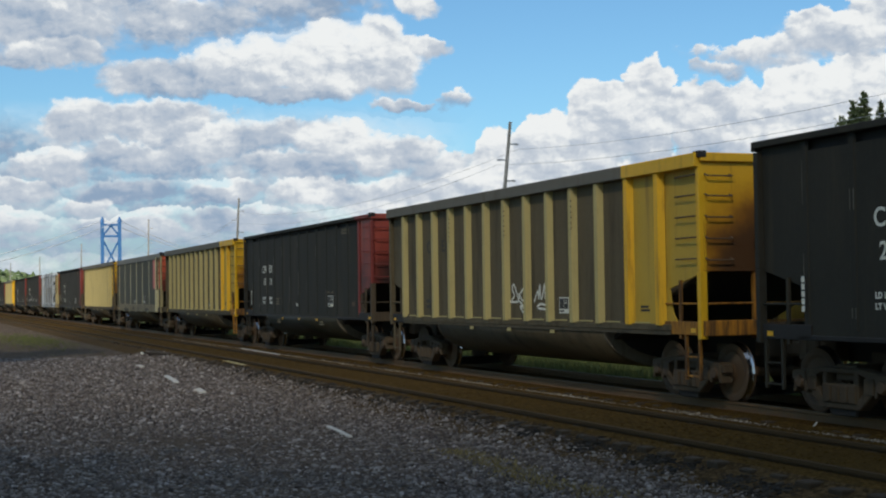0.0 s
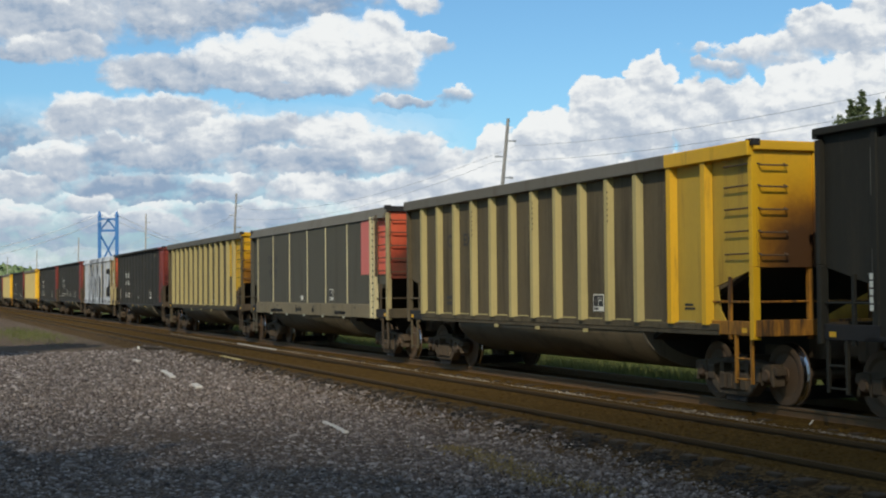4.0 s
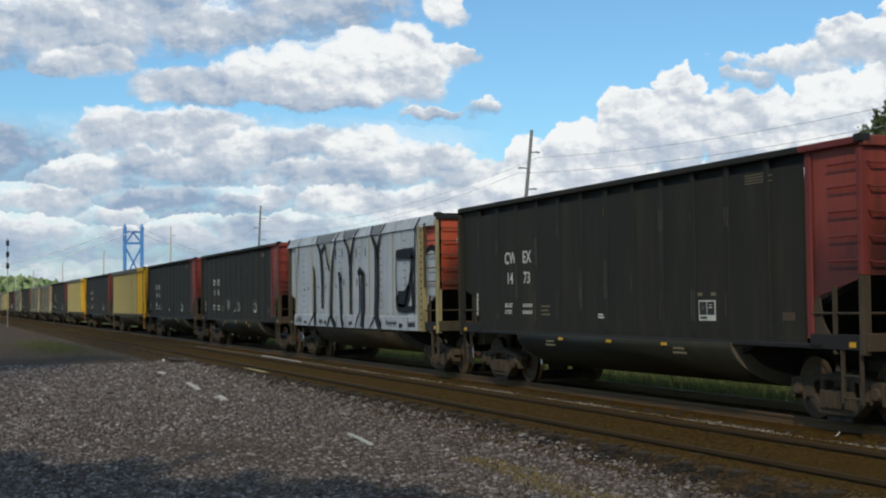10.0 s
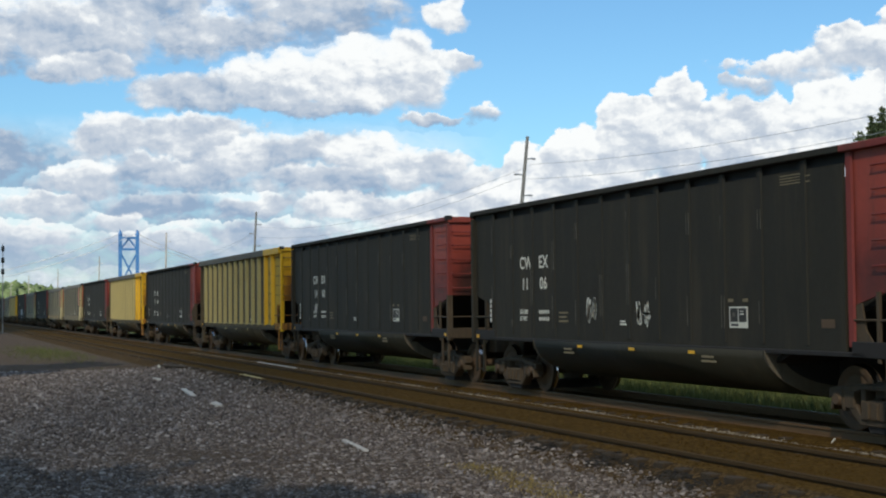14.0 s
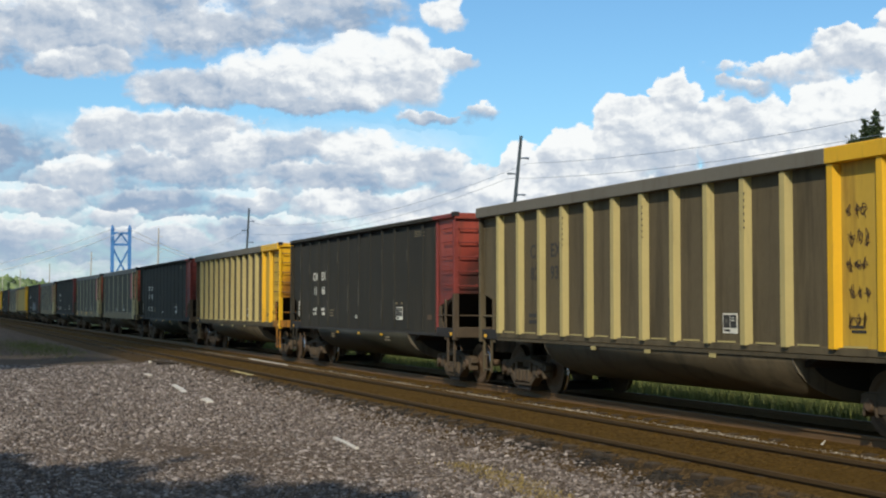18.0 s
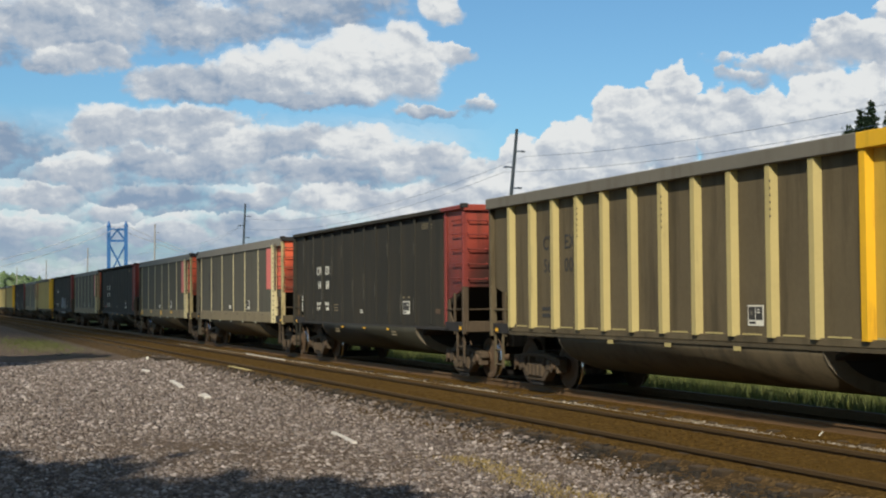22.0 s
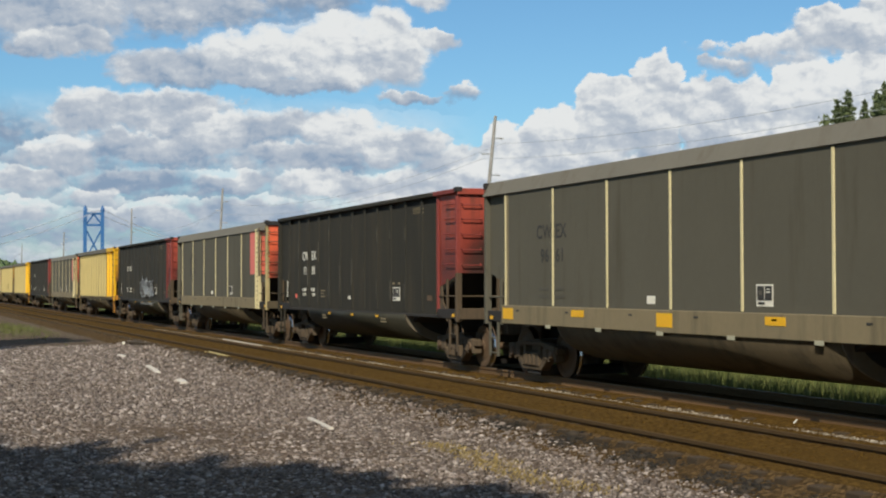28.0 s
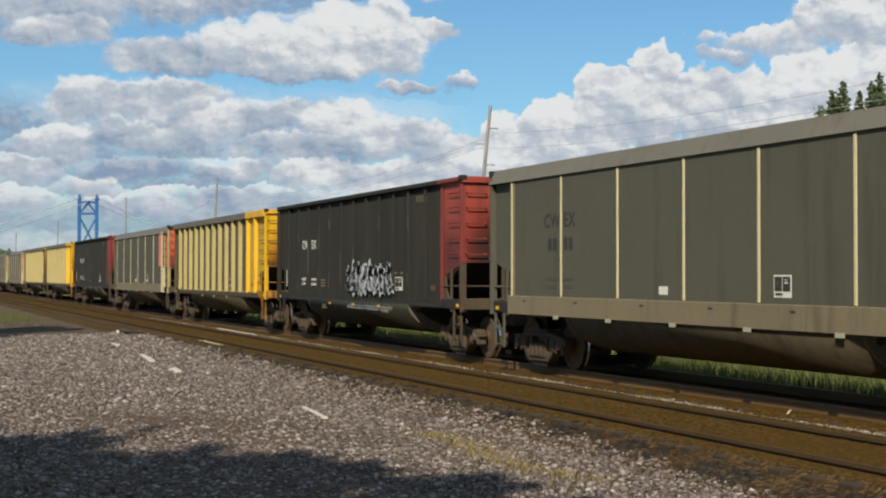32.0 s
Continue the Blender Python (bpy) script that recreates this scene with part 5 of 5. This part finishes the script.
def conifer(x, y, height, spread, seed, label, ground=-0.7, needles=24000):
    """A pointed tree: whorls of drooping boughs, each set with short needle sprays."""
    r = np.random.default_rng(seed)
    base = tagged(new("tree"), label, "tree", "trees")
    base.location = (x, y, ground)
    bm = bmesh.new()
    rod(bm, (0, 0, 0), (0, 0, height * 0.99), height * 0.016, 9, 0.02)
    boughs = []
    for i in range(150):
        f = 0.25 + 0.74 * (i / 149)
        z, a = height * f, i * 2.4 + r.uniform(-0.4, 0.4)
        l = spread * (1.02 - f) ** 0.85 * r.uniform(0.55, 1.15) / 0.75 ** 0.85
        tip = Vector((l * math.cos(a), l * math.sin(a), z + l * r.uniform(-0.05, 0.5)))
        rod(bm, (0, 0, z), tip, 0.035, 4, 0.008)
        boughs.append((0, 0, z, *tip))
    part("trunk", bm, M["bark"], base)
    b = np.array(boughs)
    reach = np.linalg.norm(b[:, 3:5], axis=1) + 0.25
    pick = r.choice(len(b), needles, p=reach / reach.sum())
    f = r.uniform(0.1, 1.08, needles)[:, None]
    pts = b[pick, :3] * (1 - f) + b[pick, 3:] * f + r.normal(0, 1, (needles, 3)) * (0.02 + 0.075 * (reach[pick] - 0.25))[:, None]
    way = b[pick, 3:] - b[pick, :3] + r.normal(0, 0.6, (needles, 3)) * reach[pick][:, None]
    way /= np.linalg.norm(way, axis=1, keepdims=True)
    side = np.cross(way, r.normal(size=(needles, 3)))
    side /= np.linalg.norm(side, axis=1, keepdims=True)
    s = r.uniform(0.06, 0.17, needles)[:, None]
    v = np.stack([pts - way * s, pts + side * s * 0.4, pts + way * s, pts - side * s * 0.4], 1).reshape(-1, 3)
    part("crown", many("crown", v, np.arange(4 * needles).reshape(needles, 4), M["leaf"]), None, base)


for az, d, h, sp, sd in ((52.3, 112, 17.0, 2.6, 3), (51.9, 113, 17.8, 2.8, 4), (51.25, 112, 16.8, 2.2, 5), (50.8, 112, 17.5, 2.6, 6), (50.5, 110, 17.9, 2.8, 8),
                         (49.8, 108, 18.4, 3.6, 9), (49.2, 110, 18.8, 3.6, 10)):
    tx, ty = place(az, d)
    conifer(tx, ty, h, sp, sd, "tall pointed evergreen tree beyond the train")
for az, d, h, sp, sd in ((52.75, 113, 15.3, 1.7, 12), (52.1, 114, 16.2, 1.8, 14)):
    tx, ty = place(az, d)
    tree(tx, ty, h, sp, sd, "leafy green tree beyond the train", leaves=14000, leaf=0.18)


# trees behind the viewer, whose shade falls on the gravel
for tx, ty, h, sp, sd in ((-2.0, -12.4, 16.4, 4.4, 21), (2.6, -10.4, 16.2, 4.2, 22), (7.1, -9.2, 15.6, 3.8, 23), (-36.5, -8.0, 19.4, 3.4, 24), (3.2, -14.5, 17.8, 4.6, 25),
                          (3.6, -6.6, 13.6, 2.6, 26), (3.0, -5.4, 14.6, 2.2, 27), (1.1, -6.9, 15.0, 2.4, 28)):
    tree(tx, ty, h, sp, sd, "tall leafy tree at the edge of the gravel lot", LOT_Z, 17000, 0.5)


# ---- clouds ----
# azimuth, height, half width, reach up, reach down in degrees, firmness, brightness
HEAPS = [
    # high grey sheet and its lower white lip
    (84.2, 11.3, 3.6, 1.3, 1.5, 0.7, 0.60), (79.0, 11.3, 3.4, 0.9, 1.0, 0.6, 0.54), (74.2, 12.2, 3.2, 0.9, 1.1, 0.5, 0.48), (88.0, 10.3, 2.2, 1.0, 0.8, 0.6, 0.38),
    (83.9, 9.55, 2.1, 0.75, 0.55, 0.9, 0.70), (81.6, 12.6, 2.6, 0.9, 0.9, 0.7, 0.58),
    # the large bright cumulus with a flat grey base
    (79.4, 8.75, 2.2, 0.9, 0.65, 0.9, 0.52), (76.4, 9.2, 2.3, 1.2, 1.1, 1.0, 0.84), (73.0, 9.6, 2.4, 1.5, 1.5, 1.1, 0.94), (70.6, 9.9, 1.7, 1.2, 1.6, 1.0, 0.96),
    (68.5, 10.2, 0.8, 0.45, 0.7, 0.8, 0.80), (75.6, 8.35, 4.0, 0.5, 0.42, 0.9, 0.50), (69.2, 12.0, 1.0, 0.75, 0.6, 0.9, 0.84), (69.9, 8.0, 1.3, 0.22, 0.2, 0.5, 0.55),
    (67.8, 8.15, 0.45, 0.25, 0.25, 0.2, 0.50),
    # the broken middle bank
    (82.6, 7.2, 2.2, 0.85, 1.2, 0.9, 0.78), (79.6, 7.1, 2.6, 0.8, 1.0, 0.8, 0.62), (77.6, 6.2, 1.8, 0.9, 0.9, 0.9, 0.80), (75.0, 6.5, 2.2, 0.8, 0.8, 0.5, 0.46),
    (72.4, 6.35, 2.3, 0.75, 0.7, 0.9, 0.88), (70.2, 5.9, 1.9, 0.9, 1.2, 0.7, 0.70), (74.0, 5.3, 2.4, 0.7, 0.9, 0.7, 0.62), (80.4, 5.7, 2.6, 0.7, 0.8, 0.7, 0.56),
    (84.0, 5.2, 1.6, 0.8, 0.8, 0.8, 0.74), (87.4, 6.1, 2.0, 1.2, 0.9, 0.9, 0.10), (68.3, 5.3, 1.6, 0.6, 0.9, 0.6, 0.66),
    # low streaks
    (85.8, 4.3, 1.7, 0.5, 0.5, 0.8, 0.74), (80.9, 4.3, 2.4, 0.6, 0.5, 0.8, 0.24), (82.6, 3.7, 1.2, 0.5, 0.4, 0.8, 0.80), (77.2, 4.2, 1.8, 0.6, 0.5, 0.8, 0.52),
    (73.2, 4.1, 1.9, 0.6, 0.6, 0.9, 0.78), (86.2, 2.9, 1.6, 0.5, 0.5, 0.8, 0.66), (76.4, 3.1, 2.6, 0.5, 0.6, 0.8, 0.55), (80.8, 2.7, 2.6, 0.5, 0.6, 0.8, 0.50), (70.4, 3.9, 2.4, 0.8, 1.2, 0.9, 0.76),
    # the towering cumulus beyond the train
    (59.7, 7.4, 1.2, 2.15, 3.0, 1.3, 0.82), (61.7, 6.5, 1.5, 2.05, 3.0, 1.2, 0.78), (63.7, 5.8, 1.4, 1.75, 3.0, 1.2, 0.90), (65.6, 5.0, 1.5, 2.0, 3.0, 1.1, 0.92),
    (67.6, 3.9, 1.7, 1.4, 2.0, 1.0, 0.86), (57.4, 6.6, 1.5, 1.7, 3.0, 1.2, 0.70), (55.9, 6.9, 1.0, 1.45, 3.0, 1.1, 0.86), (53.9, 6.9, 1.5, 2.2, 3.0, 1.3, 0.92),
    (51.4, 7.2, 2.0, 2.3, 3.0, 1.2, 0.84), (60.0, 3.0, 13.0, 2.6, 3.0, 1.2, 0.74), (51.6, 10.2, 3.0, 0.85, 1.4, 0.9, 0.84), (54.6, 9.5, 2.6, 0.55, 0.7, 0.45, 0.74), (56.9, 8.9, 0.9, 0.3, 0.4, 0.35, 0.70),
    (48.6, 11.0, 3.0, 1.0, 2.0, 0.9, 0.84)]


def build_clouds():
    """A far dome of drifting cumulus that glows with daylight; bare sky shows between."""
    m = bpy.data.materials.new("cumulus")
    m.use_nodes = True
    n = Nodes(m.node_tree)
    obj = n.add("ShaderNodeTexCoord").outputs["Object"]
    sep = n.add("ShaderNodeSeparateXYZ", {0: obj})
    u = n.math("MULTIPLY", n.math("ARCTAN2", n.math("MULTIPLY", sep.outputs[0], -1.0), sep.outputs[1]), 180 / math.pi)
    v = n.math("MULTIPLY", n.math("ARCSINE", n.math("DIVIDE", sep.outputs[2], 3000.0)), 180 / math.pi)
    uv = n.add("ShaderNodeCombineXYZ", {0: u, 1: v}).outputs[0]

    def moved(vec, way, op="ADD"):
        return n.add("ShaderNodeVectorMath", {0: vec, 1: way}, operation=op).outputs[0]

    def curl(vec, scale, detail, rough):
        node = n.add("ShaderNodeTexNoise", {"Vector": vec, "Scale": scale, "Detail": detail, "Roughness": rough})
        return moved(node.outputs["Color"], (0.5, 0.5, 0.5), "SUBTRACT")

    def billow(vec, scale, detail):
        """Rounded heads with creases between."""
        node = n.add("ShaderNodeTexVoronoi", {"Vector": vec, "Scale": scale, "Detail": detail, "Roughness": 0.55, "Lacunarity": 2.1, "Smoothness": 0.35},
                     voronoi_dimensions="2D", feature="SMOOTH_F1", normalize=True)
        return n.math("SUBTRACT", 1.0, node.outputs["Distance"])

    # the outline of each heap is bent at two sizes
    bent = moved(moved(uv, moved(curl(uv, 0.42, 3.0, 0.5), (3.4, 1.7, 0.0), "MULTIPLY")), moved(curl(uv, 2.2, 5.0, 0.6), (0.65, 0.5, 0.0), "MULTIPLY"))
    pos = n.add("ShaderNodeSeparateXYZ", {0: bent})
    bu, bv = pos.outputs[0], pos.outputs[1]
    total, up, bright = None, None, None
    for au, av, ru, above, below, firm, glow in HEAPS:
        a = n.math("MULTIPLY_ADD", bu, 1 / ru, -au / ru)
        b = n.math("MAXIMUM" if above < below else "MINIMUM", n.math("MULTIPLY_ADD", bv, 1 / above, -av / above), n.math("MULTIPLY_ADD", bv, 1 / below, -av / below))
        r2 = n.math("MULTIPLY_ADD", b, b, n.math("MULTIPLY", a, a))
        g = n.math("MULTIPLY_ADD", r2, -firm, firm)
        if total is None:
            total, up, bright = g, b, glow
            continue
        first = n.smooth(n.math("SUBTRACT", g, total), -0.30, 0.30)
        up = n.add("ShaderNodeMix", {0: first, 2: up, 3: b}).outputs[0]
        bright = n.add("ShaderNodeMix", {0: first, 2: bright, 3: glow}).outputs[0]
        total = n.math("SMOOTH_MAX", total, g, 0.35)
    near = moved(uv, moved(curl(uv, 1.1, 4.0, 0.6), (0.7, 0.5, 0.0), "MULTIPLY"))
    flat = n.add("ShaderNodeMapping", {"Vector": near, "Scale": (0.75, 1.15, 1.0)}).outputs[0]
    head = billow(flat, 0.85, 4.0)
    fluff = n.noise(flat, 0.9, 8, 0.62)
    total = n.math("MULTIPLY_ADD", n.smooth(u, 66.0, 72.0), 0.10, total)
    dens = n.math("ADD", total, n.math("ADD", n.math("MULTIPLY", n.math("SUBTRACT", fluff, 0.5), 1.5), n.math("MULTIPLY", n.math("SUBTRACT", head, 0.62), 0.9)))
    right = n.smooth(u, 71.0, 66.0)
    # tops are crisp, bases and far thin cloud fray out
    firm_edge = n.smooth(dens, -0.06, 0.16)
    frayed = n.smooth(dens, -0.30, 0.50)
    crisp = n.math("MULTIPLY", n.smooth(up, -0.5, 0.5), n.math("MULTIPLY_ADD", right, 0.65, 0.35))
    alpha = n.add("ShaderNodeMix", {0: crisp, 2: frayed, 3: firm_edge}).outputs[0]
    low = n.math("MULTIPLY", n.smooth(u, 66.0, 73.0), n.smooth(v, 8.0, 6.0))
    thin = n.math("MULTIPLY", n.math("MULTIPLY", low, n.math("MULTIPLY_ADD", n.smooth(fluff, 0.35, 0.6), 0.35, 0.62)), 1.0)
    sheet = n.math("MULTIPLY", n.smooth(u, 69.5, 74.0), n.math("MULTIPLY", n.smooth(v, 9.6, 11.0), n.math("MULTIPLY_ADD", n.smooth(fluff, 0.3, 0.6), 0.5, 0.3)))
    alpha = n.math("MAXIMUM", alpha, n.math("MAXIMUM", thin, sheet))
    # light from above and from the right: how much thinner the cloud is that way
    lit = n.math("SUBTRACT", n.noise(flat, 0.5, 6, 0.55), n.noise(moved(flat, (-0.35, 0.55, 0.0)), 0.5, 6, 0.55))
    lit2 = n.math("SUBTRACT", head, billow(moved(flat, (-0.12, 0.24, 0.0)), 0.85, 4.0))
    lit3 = n.math("SUBTRACT", n.noise(flat, 2.2, 5, 0.6), n.noise(moved(flat, (-0.10, 0.16, 0.0)), 2.2, 5, 0.6))
    relief = n.math("ADD", n.math("MULTIPLY", lit, 1.5), n.math("ADD", n.math("MULTIPLY", lit2, 0.8), n.math("MULTIPLY", lit3, 0.40)))
    rise = n.math("MULTIPLY", n.math("MINIMUM", n.math("MAXIMUM", up, -1.2), 1.1), n.math("MULTIPLY_ADD", right, -0.04, 0.25))
    rim = n.math("MULTIPLY", n.math("MULTIPLY", n.smooth(dens, 0.7, 0.1), n.smooth(up, 0.0, 0.8)), 0.20)
    bright = n.math("MULTIPLY_ADD", bright, 0.9, -0.06)
    tone = n.math("ADD", n.math("ADD", bright, rise), n.math("ADD", relief, rim), clamp=True)
    col = n.mix(n.smooth(tone, 0.0, 0.55), (0.26, 0.36, 0.50), (0.49, 0.55, 0.63))
    col = n.mix(n.smooth(tone, 0.45, 1.0), col, (0.84, 0.86, 0.86))
    haze = n.math("MULTIPLY", n.smooth(v, 5.0, 0.5), n.smooth(u, 66.0, 76.0))
    col = n.mix(n.math("MULTIPLY", haze, 0.4), col, (0.46, 0.54, 0.63))
    em = n.add("ShaderNodeEmission", {"Color": col, "Strength": 1.0})
    tr = n.add("ShaderNodeBsdfTransparent")
    edge = n.math("MULTIPLY", n.smooth(u, 25.0, 40.0), n.smooth(u, 115.0, 100.0))
    edge = n.math("MULTIPLY", edge, n.smooth(v, 34.0, 24.0))
    ms = n.add("ShaderNodeMixShader", {0: n.math("MULTIPLY", alpha, edge), 1: tr.outputs[0], 2: em.outputs[0]})
    n.add("ShaderNodeOutputMaterial", {"Surface": ms.outputs[0]})
    bm = bmesh.new()
    rows = []
    for j in range(19):
        el = radians(-2 + 2 * j)
        rows.append([bm.verts.new((-3000 * math.sin(radians(a)) * math.cos(el), 3000 * math.cos(radians(a)) * math.cos(el), 3000 * math.sin(el))) for a in range(24, 117, 2)])
    for a, b in zip(rows, rows[1:]):
        for i in range(len(a) - 1):
            bm.faces.new((a[i], a[i + 1], b[i + 1], b[i]))
    me = finish(bm, "clouds", m)
    for p in me.polygons:
        p.use_smooth = True
    return tagged(new("clouds", me), "white and grey cumulus clouds drifting in a blue sky", "clouds", kind="structure")


clouds = build_clouds()


# ---- the cloud bank that drifts across the sun ----
BANK_SPEED, BANK_FAR = 20.0, 900.0
BANK_WAY = Vector((0.36, 0.93, 0.0))


def veil(name, cover):
    """Thin cloud: so much of the light is caught, the rest goes through."""
    m = bpy.data.materials.new(name)
    m.use_nodes = True
    n = Nodes(m.node_tree)
    tr, df = n.add("ShaderNodeBsdfTransparent"), n.add("ShaderNodeBsdfDiffuse", {"Color": (0.9, 0.9, 0.9, 1)})
    n.add("ShaderNodeOutputMaterial", {"Surface": n.add("ShaderNodeMixShader", {0: cover, 1: tr.outputs[0], 2: df.outputs[0]}).outputs[0]})
    return m


def cloud_bank():
    """A chain of flattened puffs of differing thickness; each passes the sun between two moments."""
    base = tagged(new("cloud_bank"), "ragged cumulus bank drifting across the sun", "cloud", kind="structure")
    side = Vector((-BANK_WAY.y, BANK_WAY.x, 0))
    for a, z, cover in BANK:
        mid, half = BANK_SPEED * 0.5 * (a + z), BANK_SPEED * 0.5 * (z - a)
        bm = bmesh.new()
        bmesh.ops.create_icosphere(bm, subdivisions=4, radius=1.0)
        for v in bm.verts:
            k = 1 + 0.10 * noise.noise(v.co * 3.0 + Vector((mid, 0, 0)))
            v.co = BANK_WAY * (v.co.x * half * k - mid) + side * (v.co.y * 320 * k) + Vector((0, 0, v.co.z * 22 * k))
        part("puff", bm, veil("cloud_veil", cover), base)
    # thicker lobes whose margins cross the place from the side
    for a, z, cover, aside, half_wide in LOBES:
        mid, half = BANK_SPEED * 0.5 * (a + z), BANK_SPEED * 0.5 * (z - a)
        bm = bmesh.new()
        bmesh.ops.create_icosphere(bm, subdivisions=5, radius=1.0)
        for v in bm.verts:
            v.co = BANK_WAY * (v.co.x * half - mid) + side * (v.co.y * half_wide + aside) + Vector((0, 0, v.co.z * 16))
        part("puff", bm, veil("cloud_veil", cover), base)
    return base


BANK = [(-6.0, 0.9, 0.52), (0.7, 4.5, 0.27), (4.4, 7.7, 0.18), (7.5, 8.6, 0.30), (8.3, 10.85, 0.48), (10.75, 14.4, 0.46), (14.1, 16.8, 0.42), (16.7, 18.7, 0.22), (18.5, 19.6, 0.13)]
# passes from, to, thickness, middle to the side, half width
LOBES = [(-15.0, 18.0, 0.76, -125.5, 120.0), (15.5, 25.0, 0.76, 172.0, 150.0)]
bank = cloud_bank()


# ---- what moves ----
SPEED = 8.2727
LEFT_AT_13 = -20.818
PITCH = 16.18
# the train slows slightly: metres ahead of an even run
AHEAD = [(0, -1.90), (3, -1.33), (6, -0.77), (9, -0.40), (13, -0.07), (16, 0.09), (20, 0.20), (24, 0.15), (28, 0.02), (32, -0.16)]


def motions():
    for n, car in CARS.items():
        rows = []
        for t, more in AHEAD:
            rows.append((t, pose(LEFT_AT_13 + SPEED * (t - 13) + more - n * PITCH + HALF, TRAIN_Y, 0)))
        walk(car, rows)
    first = None
    for car in CARS.values():
        for ob in car.children_recursive:
            if not ob.name.startswith("wheelset"):
                continue
            if first is None:
                first = ob
                step = 2 / FPS
                walk(ob, [(i * step, pose(0, 0, 0, 0, math.degrees(SPEED * i * step / 0.457))) for i in range(481)])
            else:
                ob.rotation_mode = "QUATERNION"
                keys = ob.animation_data_create()
                keys.action = first.animation_data.action
                keys.action_slot = first.animation_data.action_slot
    start = Vector((-25, 8, 0)) + sun_way * BANK_FAR
    walk(bank, [(t, pose(*(start + BANK_WAY * BANK_SPEED * t))) for t in (0, 16, 32)])
    drift = 1.05
    walk(clouds, [(t, pose(0, 0, 0, 0, 0, -drift * (t - 20) / 32)) for t in (0, 16, 32)])


motions()
